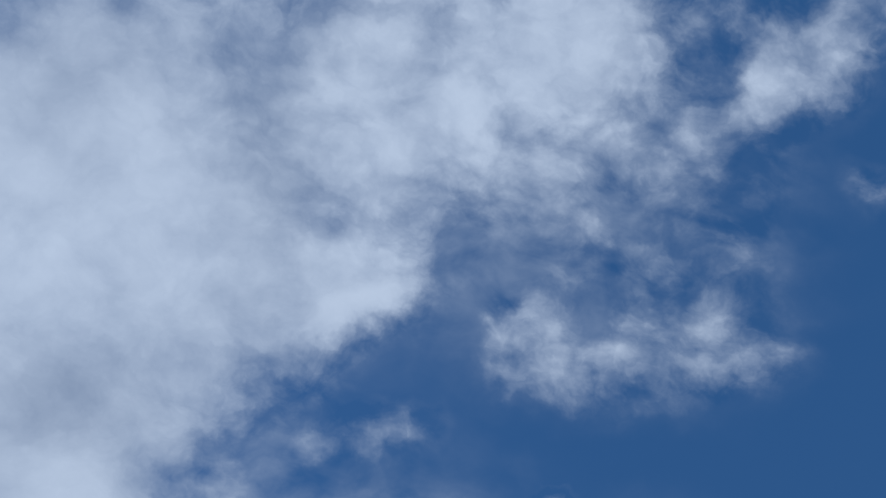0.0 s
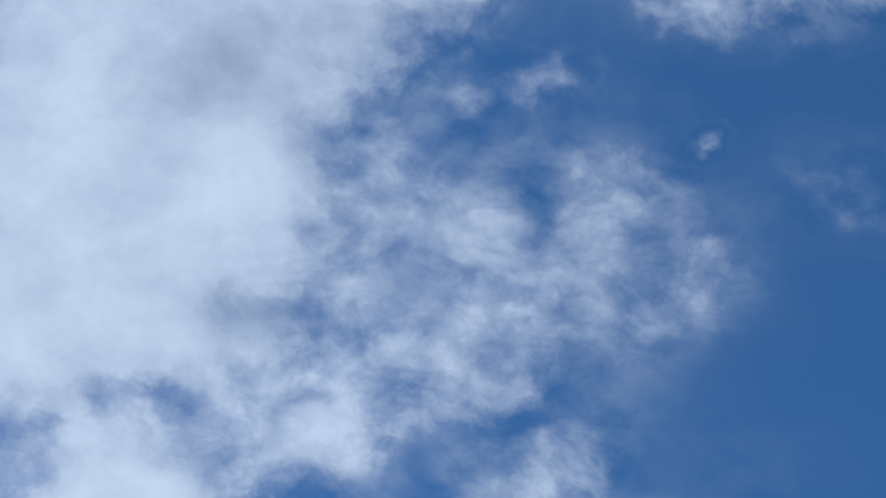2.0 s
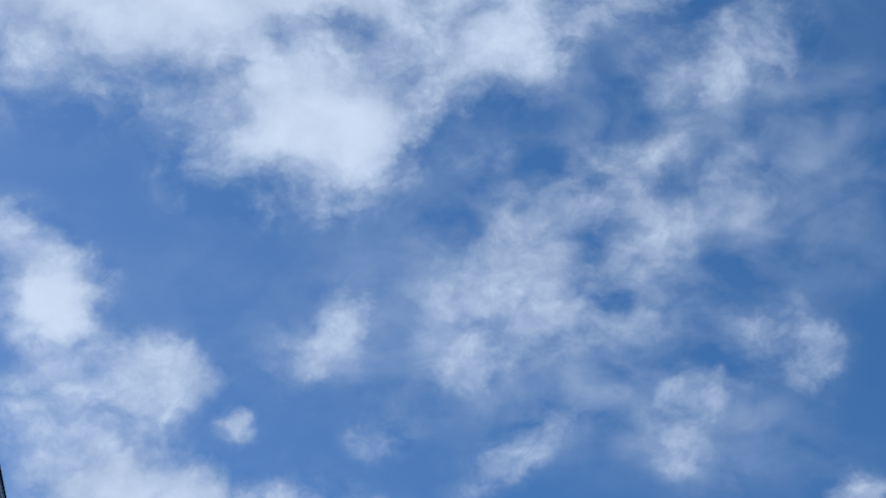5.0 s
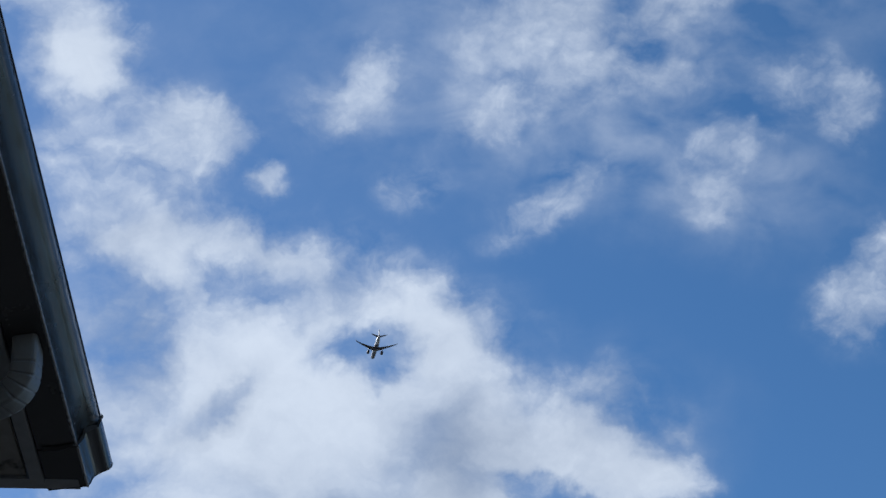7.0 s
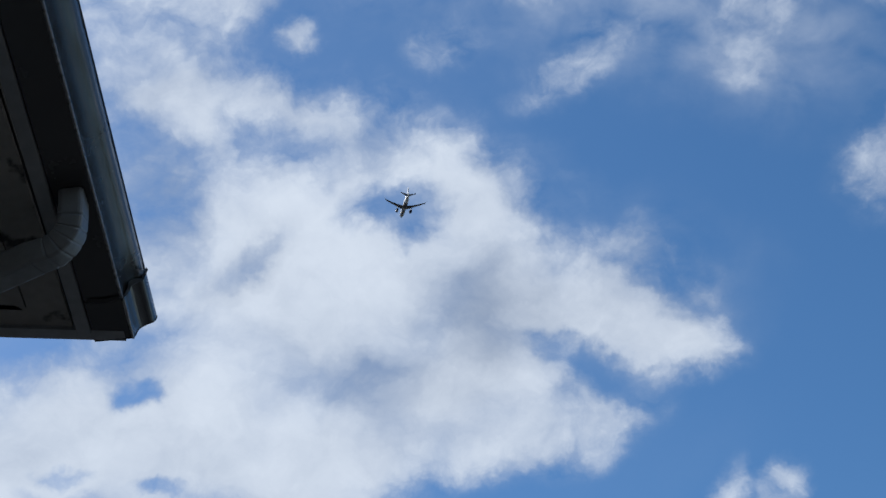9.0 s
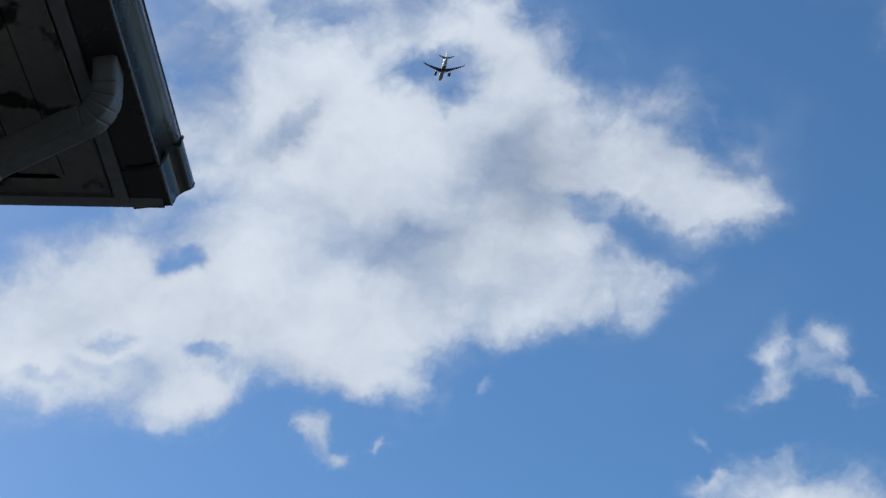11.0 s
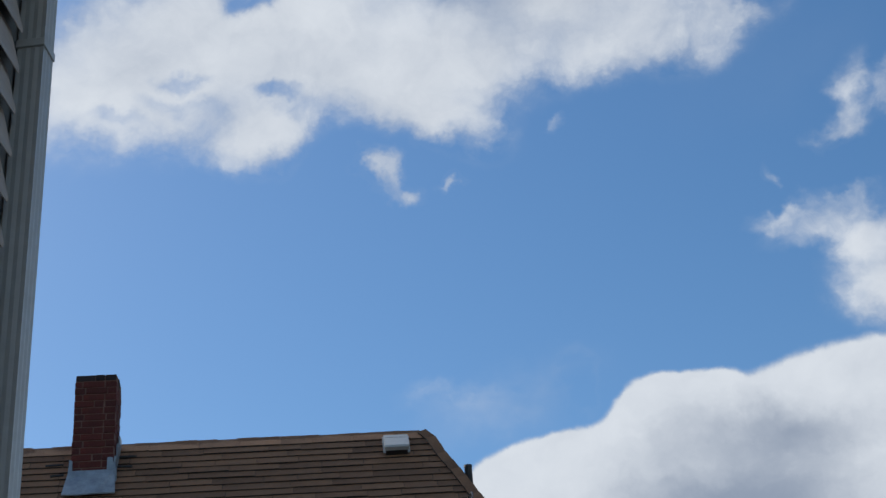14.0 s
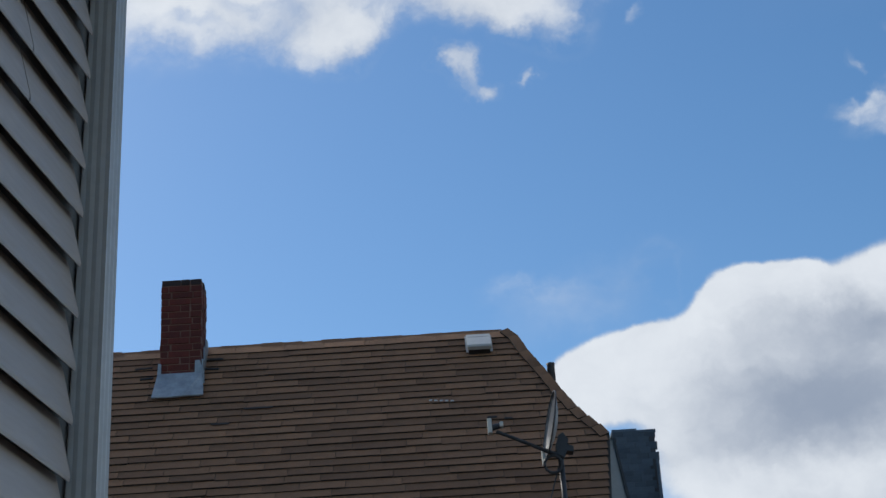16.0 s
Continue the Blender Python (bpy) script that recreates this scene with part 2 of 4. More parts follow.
# thin veils between the banks
haze = wmath("MULTIPLY", wramp(lobes(HAZE, 0.0), 0.0, 0.6), wmath("MULTIPLY_ADD", wmath("SUBTRACT", fine.outputs["Fac"], 0.5), 1.8, wmath("MULTIPLY_ADD", wmath("SUBTRACT", billow.outputs["Fac"], 0.5), 1.6, 0.36)))
haze = wmath("MULTIPLY", wmath("MINIMUM", wmath("MAXIMUM", haze, 0.0), 0.8), 0.62)
alpha = wmath("SUBTRACT", 1.0, wmath("MULTIPLY", wmath("SUBTRACT", 1.0, alpha), wmath("SUBTRACT", 1.0, haze)))

soft = wnoise(5.0, 5.0, 0.5, 0.2, (6.0, 1.0, 3.3))
shade = wmath("MULTIPLY_ADD", wmath("SUBTRACT", soft.outputs["Fac"], 0.5), 1.1, wmath("MULTIPLY", grey, 0.85))
shade = wmath("MULTIPLY_ADD", wmath("SUBTRACT", billow.outputs["Fac"], 0.5), -0.6, shade)
shade = wmath("MULTIPLY_ADD", wmath("SUBTRACT", fine.outputs["Fac"], 0.5), -0.4, shade)
shade = wmath("MULTIPLY_ADD", wmath("SUBTRACT", puff.outputs["Distance"], 0.9), 0.25, shade)
shade = wramp(wmath("SUBTRACT", shade, wmath("MULTIPLY", thick, 0.35)), -0.65, 1.0)
tone = wt.nodes.new("ShaderNodeMix")
tone.data_type = "RGBA"
wt.links.new(shade, tone.inputs["Factor"])
tone.inputs["A"].default_value = (0.80, 0.85, 0.91, 1)
tone.inputs["B"].default_value = (0.31, 0.37, 0.475, 1)
deep = wn("ShaderNodeHueSaturation", Saturation=1.22, Hue=0.497)
wt.links.new(sky.outputs[0], deep.inputs["Color"])
blue = wn("ShaderNodeBackground", Strength=0.125)
wt.links.new(deep.outputs[0], blue.inputs["Color"])
white = wn("ShaderNodeBackground", Strength=0.92)
wt.links.new(tone.outputs["Result"], white.inputs["Color"])
both = wt.nodes.new("ShaderNodeMixShader")
wt.links.new(alpha, both.inputs[0])
wt.links.new(blue.outputs[0], both.inputs[1])
wt.links.new(white.outputs[0], both.inputs[2])
out = wt.nodes.new("ShaderNodeOutputWorld")
wt.links.new(both.outputs[0], out.inputs["Surface"])
world.cycles.sampling_method = "MANUAL"
world.cycles.sample_map_resolution = 512

sun_way = Vector((math.sin(radians(SUN_AZ)) * math.cos(radians(SUN_EL)), math.cos(radians(SUN_AZ)) * math.cos(radians(SUN_EL)), math.sin(radians(SUN_EL))))
sun = new("sun", bpy.data.lights.new("sun", "SUN"))
sun.data.energy, sun.data.angle, sun.data.color = 2.6, radians(0.6), (1.0, 0.95, 0.87)
sun.matrix_world = look(sun_way * 60, (0, 0, 0))


# ---- materials ----
def material(name, base, second, rough=0.6, metal=0.0, grain=20.0, stains=2.5, stain_share=0.35, bump=0.15, vary=0.0, stretch=(1, 1, 1), dirt=None, dirt_from=0.62):
    """A surface of two colours mixed at a small and a large scale, with fine relief. vary: lighter and darker from piece to piece.
    dirt: the colour of patches with ragged edges."""
    m = bpy.data.materials.new(name)
    m.use_nodes = True
    t = m.node_tree
    b = t.nodes["Principled BSDF"]
    b.inputs["Roughness"].default_value, b.inputs["Metallic"].default_value = rough, metal
    co = t.nodes.new("ShaderNodeTexCoord")
    mp = t.nodes.new("ShaderNodeMapping")
    mp.inputs["Scale"].default_value = stretch
    t.links.new(co.outputs["Object"], mp.inputs["Vector"])

    def noise_of(scale, detail):
        n = t.nodes.new("ShaderNodeTexNoise")
        n.inputs["Scale"].default_value, n.inputs["Detail"].default_value = scale, detail
        t.links.new(mp.outputs[0], n.inputs["Vector"])
        return n.outputs["Fac"]

    def ranged(value, low, high, to=1.0):
        n = t.nodes.new("ShaderNodeMapRange")
        n.inputs["From Min"].default_value, n.inputs["From Max"].default_value, n.inputs["To Max"].default_value = low, high, to
        t.links.new(value, n.inputs["Value"])
        return n.outputs["Result"]

    def mixed(fac, a, bb):
        n = t.nodes.new("ShaderNodeMix")
        n.data_type = "RGBA"
        t.links.new(fac, n.inputs["Factor"])
        for sock, v in (("A", a), ("B", bb)):
            if isinstance(v, tuple):
                n.inputs[sock].default_value = (*v, 1)
            else:
                t.links.new(v, n.inputs[sock])
        return n.outputs["Result"]

    small, large = noise_of(grain, 6), noise_of(stains, 4)
    col = mixed(ranged(large, 0.35, 0.68, stain_share), base, second)
    col = mixed(ranged(small, 0.35, 0.75, 0.45), col, second)
    if dirt:
        col = mixed(ranged(noise_of(stains * 3.1, 8), dirt_from, dirt_from + 0.06), col, dirt)
    if vary:
        info = t.nodes.new("ShaderNodeObjectInfo")
        hsv = t.nodes.new("ShaderNodeHueSaturation")
        n = t.nodes.new("ShaderNodeMapRange")
        n.inputs["To Min"].default_value, n.inputs["To Max"].default_value = 1 - vary, 1 + vary
        t.links.new(info.outputs["Random"], n.inputs["Value"])
        t.links.new(n.outputs["Result"], hsv.inputs["Value"])
        t.links.new(col, hsv.inputs["Color"])
        col = hsv.outputs["Color"]
    t.links.new(col, b.inputs["Base Color"])
    t.links.new(ranged(small, 0.2, 0.8, 1.0), b.inputs["Roughness"])
    t.nodes[-1].inputs["To Min"].default_value, t.nodes[-1].inputs["To Max"].default_value = max(0.05, rough - 0.12), min(1, rough + 0.12)
    bp = t.nodes.new("ShaderNodeBump")
    bp.inputs["Strength"].default_value, bp.inputs["Distance"].default_value = bump, 0.01
    t.links.new(small, bp.inputs["Height"])
    t.links.new(bp.outputs[0], b.inputs["Normal"])
    return m


M_SIDING = material("grey_vinyl", (0.50, 0.42, 0.365), (0.42, 0.35, 0.305), 0.45, 0, 60, 1.2, 0.5, 0.05, 0.03, (1, 0.15, 1))
M_GUTTER = material("dark_gutter_paint", (0.044, 0.040, 0.037), (0.034, 0.031, 0.029), 0.22, 0.0, 12, 2.0, 0.4, 0.015)
# paler than the gutter: the highlight on its lower edge, put in as colour
M_BEAD = material("gutter_edge_highlight", (0.30, 0.27, 0.25), (0.16, 0.14, 0.13), 0.3, 0.2, 60, 4, 0.6, 0.1)
# the downspout paint again, darkened for the shade under the eave
M_ELBOW = material("shaded_elbow_paint", (0.17, 0.163, 0.152), (0.11, 0.105, 0.098), 0.45, 0, 40, 6, 0.6, 0.08)
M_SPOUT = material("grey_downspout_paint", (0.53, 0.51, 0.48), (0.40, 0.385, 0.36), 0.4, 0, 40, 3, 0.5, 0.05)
M_SOFFIT = material("peeling_soffit_paint", (0.25, 0.228, 0.195), (0.17, 0.15, 0.128), 0.75, 0, 30, 3, 0.6, 0.4, 0.08, (1, 1, 1), (0.02, 0.017, 0.014), 0.53)
M_FASCIA = material("old_fascia_paint", (0.25, 0.245, 0.235), (0.17, 0.165, 0.155), 0.6, 0, 30, 2, 0.6, 0.2)
M_CRACK = material("black_sealant_and_gaps", (0.02, 0.018, 0.016), (0.035, 0.03, 0.03), 0.8, 0, 50, 5, 0.5, 0.3)
M_SHINGLE = material("tan_asphalt_shingle", (0.29, 0.145, 0.074), (0.135, 0.065, 0.034), 0.9, 0, 90, 1.6, 0.8, 0.7, 0.22, (1, 1, 1), (0.09, 0.067, 0.05), 0.64)
# cut shingle edges, blackened to draw the shadow gap under each course
M_CUT_SHADE = material("cut_edge_shadow_line", (0.030, 0.022, 0.016), (0.02, 0.015, 0.011), 0.95, 0, 80, 5, 0.5, 0.3)
M_UNDER = material("roof_felt", (0.05, 0.042, 0.036), (0.035, 0.03, 0.026), 0.9, 0, 40, 2, 0.5, 0.3)
M_BRICK = material("dark_red_brick", (0.15, 0.023, 0.013), (0.06, 0.012, 0.008), 0.85, 0, 70, 6, 0.6, 0.5, 0.22)
M_MORTAR = material("grey_brown_mortar", (0.24, 0.13, 0.095), (0.12, 0.06, 0.045), 0.9, 0, 80, 8, 0.6, 0.5)
M_SOOT = material("sooty_brick", (0.05, 0.025, 0.022), (0.025, 0.018, 0.017), 0.9, 0, 70, 6, 0.6, 0.5, 0.2)
M_LEAD = material("galvanised_flashing", (0.40, 0.43, 0.45), (0.19, 0.21, 0.23), 0.42, 0.35, 40, 9, 0.6, 0.25)
M_VENT = material("pale_vent_metal", (0.52, 0.52, 0.50), (0.42, 0.42, 0.41), 0.5, 0, 30, 5, 0.5, 0.1)
M_DARK = material("black_metal", (0.035, 0.035, 0.037), (0.025, 0.025, 0.027), 0.5, 0, 40, 5, 0.5, 0.1)
M_PIPE = material("dark_vent_pipe", (0.06, 0.05, 0.045), (0.04, 0.035, 0.033), 0.7, 0, 40, 8, 0.5, 0.2)
M_DISH = material("grey_dish_paint", (0.30, 0.31, 0.32), (0.22, 0.23, 0.24), 0.45, 0, 30, 5, 0.5, 0.05)
M_PLASTIC = material("cream_plastic", (0.55, 0.53, 0.47), (0.45, 0.43, 0.38), 0.5, 0, 30, 5, 0.5, 0.05)
M_SLATE = material("blue_grey_slate", (0.085, 0.12, 0.16), (0.05, 0.072, 0.10), 0.65, 0, 50, 4, 0.6, 0.4, 0.22)
M_TRIM = material("pale_grey_trim_paint", (0.50, 0.50, 0.48), (0.40, 0.40, 0.38), 0.6, 0, 40, 3, 0.5, 0.1)
M_WALL = material("cream_clapboard_paint", (0.45, 0.42, 0.36), (0.38, 0.35, 0.30), 0.7, 0, 30, 1.5, 0.5, 0.1)
M_GRASS = material("dark_yard_asphalt", (0.05, 0.05, 0.052), (0.04, 0.042, 0.04), 0.95, 0, 8, 0.4, 0.7, 0.6)
M_JET_WHITE = material("white_aircraft_paint", (0.75, 0.76, 0.78), (0.66, 0.67, 0.69), 0.35, 0, 2, 0.3, 0.4, 0.0)
M_JET_BLUE = material("dark_blue_belly_paint", (0.012, 0.018, 0.045), (0.02, 0.026, 0.055), 0.35, 0, 2, 0.3, 0.4, 0.0)
M_JET_GREY = material("grey_wing_paint", (0.065, 0.07, 0.08), (0.05, 0.055, 0.062), 0.4, 0, 2, 0.3, 0.4, 0.0)


# ---- makers ----
def thing(name, m, label, category, group="", kind=""):
    ob = new(name)
    ob.matrix_world = m
    return tagged(ob, label, category, group, kind)


def part(name, bm, mat, parent=None, label="", smooth=False):
    me = bpy.data.meshes.new(name)
    bmesh.ops.recalc_face_normals(bm, faces=bm.faces)
    bm.to_mesh(me)
    bm.free()
    for m in (mat if isinstance(mat, (list, tuple)) else (mat,)):
        me.materials.append(m)
    if smooth:
        for p in me.polygons:
            p.use_smooth = True
    ob = new(name, me)
    if parent is not None:
        ob.parent = parent
    return tagged(ob, label) if label else ob


def piece(name, me, m, parent):
    ob = new(name, me)
    ob.parent = parent
    ob.matrix_basis = m
    return ob


def mesh_of(bm, name, mat):
    me = bpy.data.meshes.new(name)
    bmesh.ops.recalc_face_normals(bm, faces=bm.faces)
    bm.to_mesh(me)
    bm.free()
    me.materials.append(mat)
    return me


def box(x0, x1, y0, y1, z0, z1, bevel=0.0):
    bm = bmesh.new()
    add_box(bm, x0, x1, y0, y1, z0, z1)
    if bevel:
        bmesh.ops.bevel(bm, geom=list(bm.edges), offset=bevel, segments=2, affect="EDGES", profile=0.5)
    return bm


def add_box(bm, x0, x1, y0, y1, z0, z1):
    v = [bm.verts.new((x, y, z)) for x in (x0, x1) for y in (y0, y1) for z in (z0, z1)]
    for f in ((0, 1, 3, 2), (4, 6, 7, 5), (0, 4, 5, 1), (2, 3, 7, 6), (0, 2, 6, 4), (1, 5, 7, 3)):
        bm.faces.new([v[i] for i in f])
    return v


def prism(outline, depth, axis):
    """A flat outline of points pushed through by a vector."""
    bm = bmesh.new()
    a = [bm.verts.new(p) for p in outline]
    b = [bm.verts.new(Vector(p) + Vector(axis) * depth) for p in outline]
    bm.faces.new(a)
    bm.faces.new(list(reversed(b)))
    n = len(a)
    for i in range(n):
        bm.faces.new((a[i], a[(i + 1) % n], b[(i + 1) % n], b[i]))
    return bm


def tube(path, radius, sides=10, caps=True):
    """A round bar along a path; radius is a number or one for each point."""
    return sweep(path, [[(math.cos(2 * math.pi * k / sides) * r, math.sin(2 * math.pi * k / sides) * r) for k in range(sides)]
                        for r in (radius if isinstance(radius, (list, tuple)) else [radius] * len(path))], (0, 0, 1), caps)


def sweep(path, sections, up, caps=True):
    """Sections (one outline for each point) along a path, square to it; the outline's first axis lies across, its second along up."""
    bm = bmesh.new()
    path = [Vector(p) for p in path]
    rings = []
    for i, p in enumerate(path):
        d = (path[min(i + 1, len(path) - 1)] - path[max(i - 1, 0)]).normalized()
        ref = Vector(up)
        if abs(d.dot(ref)) > 0.98:
            ref = Vector((0, 1, 0)) if abs(d.y) < 0.9 else Vector((1, 0, 0))
        side = d.cross(ref).normalized()
        top = side.cross(d).normalized()
        rings.append([bm.verts.new(p + side * a + top * b) for a, b in sections[i]])
    n = len(rings[0])
    for r, s in zip(rings, rings[1:]):
        for k in range(n):
            bm.faces.new((r[k], r[(k + 1) % n], s[(k + 1) % n], s[k]))
    if caps:
        bm.faces.new(list(reversed(rings[0])))
        bm.faces.new(rings[-1])
    return bm


def rounded(w, h, r, steps=3):
    pts = []
    for cx, cy, a0 in ((w / 2 - r, h / 2 - r, 0), (-w / 2 + r, h / 2 - r, 90), (-w / 2 + r, -h / 2 + r, 180), (w / 2 - r, -h / 2 + r, 270)):
        for k in range(steps + 1):
            a = radians(a0 + 90 * k / steps)
            pts.append((cx + r * math.cos(a), cy + r * math.sin(a)))
    return pts


def curve_points(points, steps=6):
    """A smooth line through points."""
    pts = [Vector(p) for p in points]
    pts = [pts[0] * 2 - pts[1]] + pts + [pts[-1] * 2 - pts[-2]]
    res = []
    for a, b, c, d in zip(pts, pts[1:], pts[2:], pts[3:]):
        for k in range(steps):
            t = k / steps
            res.append(0.5 * (2 * b + (c - a) * t + (2 * a - 5 * b + 4 * c - d) * t * t + (3 * b - a - 3 * c + d) * t ** 3))
    return res + [pts[-2]]


# ---- ground ----
bm = bmesh.new()
bmesh.ops.create_grid(bm, x_segments=8, y_segments=8, size=4000)
tagged(part("ground", bm, M_GRASS), "dark worn asphalt yard between the houses", "ground", kind="structure")

# ---- the near house: grey siding, old soffit, gutter and downspout ----
WALL_X, CORNER_Y, EAVE_Z, LAP, LAP_Z = -1.133, 2.80, 4.23, 0.1143, 3.051
near_house = thing("siding_house", pose(0, 0, 0), "house with grey vinyl siding, old painted soffit and roof overhang", "house")
part("wall", box(-5.0, WALL_X, -5.0, CORNER_Y - 0.55, 0, EAVE_Z + 0.05), M_FASCIA, near_house, "sheathing behind grey siding")
part("wall_corner", prism([(WALL_X, CORNER_Y - 0.56, 0), (WALL_X, CORNER_Y, 0), (-5.0, CORNER_Y - 0.77, 0), (-5.0, CORNER_Y - 0.56, 0)], EAVE_Z + 0.05, (0, 0, 1)), M_FASCIA, near_house, "sheathing behind grey siding")
part("corner_post", box(WALL_X - 0.08, WALL_X + 0.012, CORNER_Y - 0.17, CORNER_Y + 0.012, 0.2, EAVE_Z, 0.004), M_SIDING, near_house, "grey vinyl corner post")

# eave: planks with a mitred corner, a fascia behind the gutter and a board across the end
FASCIA_X, GY, SKEW = -0.783, 2.938, 0.20
EAVE_TURN = Matrix.Translation((-0.652, GY, 0)) @ pose(0, 0, 0, 0, 0, 0.55) @ Matrix.Translation((0.66, -GY, 0))
part("fascia", box(FASCIA_X - 0.036, FASCIA_X, -5.0, 2.905, EAVE_Z - 0.008, EAVE_Z + 0.17, 0.003), M_FASCIA, near_house, "old painted fascia board").matrix_basis = EAVE_TURN
part("end_fascia", prism([(-3.0, 2.907 - 2.31 * SKEW, EAVE_Z - 0.004), (-0.69, 2.907, EAVE_Z - 0.004), (-0.69, 2.945, EAVE_Z - 0.004), (-3.0, 2.945 - 2.31 * SKEW, EAVE_Z - 0.004)], 0.174, (0, 0, 1)), M_FASCIA, near_house, "old painted fascia board across the end")
inner, outer = -3.0, FASCIA_X - 0.038


def soffit_plank(x0, x1):
    """A plank along the eave, cut at the mitre."""
    m0, m1 = 2.905 - (outer - x0) * 1.0, 2.905 - (outer - x1) * 1.0
    o = [(x0, -5.0, EAVE_Z + 0.008), (x1, -5.0, EAVE_Z + 0.008), (x1, m1, EAVE_Z + 0.008), (x0, m0, EAVE_Z + 0.008)]
    return prism(o, 0.018, (0, 0, 1))


for a, b in ((-1.13, -1.03), (-1.026, -0.925), (-0.921, outer)):
    part("soffit_plank", soffit_plank(a, b), M_SOFFIT, near_house, "peeling painted soffit plank")
for a, b in ((2.597, 2.697), (2.702, 2.800), (2.804, 2.905)):
    k0, k1 = outer - (2.905 - a) - 0.006, outer - (2.905 - b) - 0.006
    fall = (k1 - inner) * SKEW
    o = [(inner, a - fall, EAVE_Z + 0.009), (k0, a - (k1 - k0) * SKEW, EAVE_Z + 0.009), (k1, b, EAVE_Z + 0.009), (inner, b - fall, EAVE_Z + 0.009)]
    part("soffit_plank", prism(o, 0.018, (0, 0, 1)), M_SOFFIT, near_house, "peeling painted soffit plank")
part("soffit_backing", prism([(-3.0, -5.0, EAVE_Z + 0.045), (outer, -5.0, EAVE_Z + 0.045), (outer, 2.90, EAVE_Z + 0.045), (-3.0, 2.90 - 2.18 * SKEW, EAVE_Z + 0.045)], 0.015, (0, 0, 1)), M_CRACK, near_house)
part("roof", prism([(-0.70, -5.0, EAVE_Z + 0.20), (-0.70, -5.0, EAVE_Z + 0.185), (-5.0, -5.0, EAVE_Z + 2.0), (-5.0, -5.0, EAVE_Z + 2.05)], 7.2, (0, 1, 0)), M_SLATE, near_house, "dark shingled roof slope")

# gutter: ogee profile, open above, with a lapped end section and cap


def gutter_front(grow=0.0):
    """The back, floor and ogee front of the trough, from the fascia round to the lip."""
    g = grow
    front = [(-0.686 + g, 0.0 - g), (-0.679 + g, 0.004), (-0.676 + g, 0.014), (-0.674 + g, 0.036), (-0.668 + g, 0.052), (-0.654 + g, 0.068),
             (-0.640 + g, 0.078), (-0.632 + g, 0.090), (-0.630 + g, 0.104), (-0.630 + g, 0.117), (-0.634 + g, 0.121)]
    line = [(p.x, p.z) for p in curve_points([(x, 0, z) for x, z in front], 3)]
    base = [(FASCIA_X + 0.002, 0.118), (FASCIA_X + 0.002, 0.002 - g), (FASCIA_X + 0.004, 0.0 - g), (-0.692 + g, 0.0 - g)] + line
    return [(x, 0, EAVE_Z + z) for x, z in base]


def gutter_outline(grow=0.0):
    th = 0.0025
    back = [(-0.642, 0.119), (-0.640, 0.095), (-0.650, 0.080), (-0.672, 0.060), (-0.680, 0.040), (-0.684, th), (FASCIA_X + 0.005, th), (FASCIA_X + 0.005, 0.118)]
    return gutter_front(grow) + [(x, 0, EAVE_Z + z) for x, z in back]


gutter = thing("gutter", EAVE_TURN, "dark painted aluminium rain gutter with an ogee front under the eave", "gutter")
long_run = [(x, -5.0, z) for x, y, z in gutter_outline()]
trough = prism(long_run, 5.0 + 2.80, (0, 1, 0))
for v in trough.verts:
    v.co.y += 0.18 * (v.co.z - EAVE_Z) if v.co.y > 0 else 0.0
trough_part = part("trough", trough, M_GUTTER, gutter)
# thin pale bead draws the light caught by the bottom corner
bead = tube([(-0.681, -5.0, EAVE_Z + 0.001), (-0.681, 2.78, EAVE_Z + 0.001)], 0.0042, 8)
part("bottom_bead", bead, M_BEAD, gutter, "pale bead coloured as the highlight along the gutter bottom", True)
part("bottom_bead", tube([(-0.678, 2.79, EAVE_Z - 0.002), (-0.678, GY, EAVE_Z - 0.002)], 0.0042, 8), M_BEAD, gutter, "pale bead coloured as the highlight along the gutter bottom", True)
short_run = [(x, 2.785, z) for x, y, z in gutter_outline(0.003)]
end = prism(short_run, GY - 2.785, (0, 1, 0))
for v in end.verts:
    v.co.y += (0.42 if v.co.y > 2.85 else 0.18) * (v.co.z - EAVE_Z)
part("end_section", end, M_GUTTER, gutter, "lapped gutter end section")
for p in trough_part.data.polygons:
    p.use_smooth = len(p.vertices) == 4 and p.center.x > -0.678 and p.normal.x > -0.2
cap = [(x, GY - 0.002, z) for x, y, z in gutter_front(0.0045)]
cap = prism(cap, 0.003, (0, 1, 0))
for v in cap.verts:
    v.co.y += 0.42 * (v.co.z - EAVE_Z)
part("end_cap", cap, M_GUTTER, gutter)
seal = bmesh.new()
prev = None
profile = [(-0.772, -0.0035), (-0.730, -0.004), (-0.690, -0.0045), (-0.676, 0.010), (-0.670, 0.036), (-0.664, 0.052), (-0.650, 0.068), (-0.637, 0.078), (-0.629, 0.090), (-0.626, 0.118)]
for i, (x, z) in enumerate(profile):
    wob, half = 0.006 * math.sin(i * 2.1), 0.007 + 0.004 * math.sin(i * 1.3 + 1)
    row = [seal.verts.new((x + 0.002, 2.780 + wob - half, EAVE_Z + z)), seal.verts.new((x + 0.006, 2.780 + wob, EAVE_Z + z - 0.004)), seal.verts.new((x + 0.002, 2.780 + wob + half, EAVE_Z + z))]
    for v in row:
        v.co.y += 0.18 * max(0, z)
    if prev:
        seal.faces.new((prev[0], prev[1], row[1], row[0]))
        seal.faces.new((prev[1], prev[2], row[2], row[1]))
    prev = row
part("joint_sealant", seal, M_CRACK, gutter, "blackened sealant in the lapped joint")
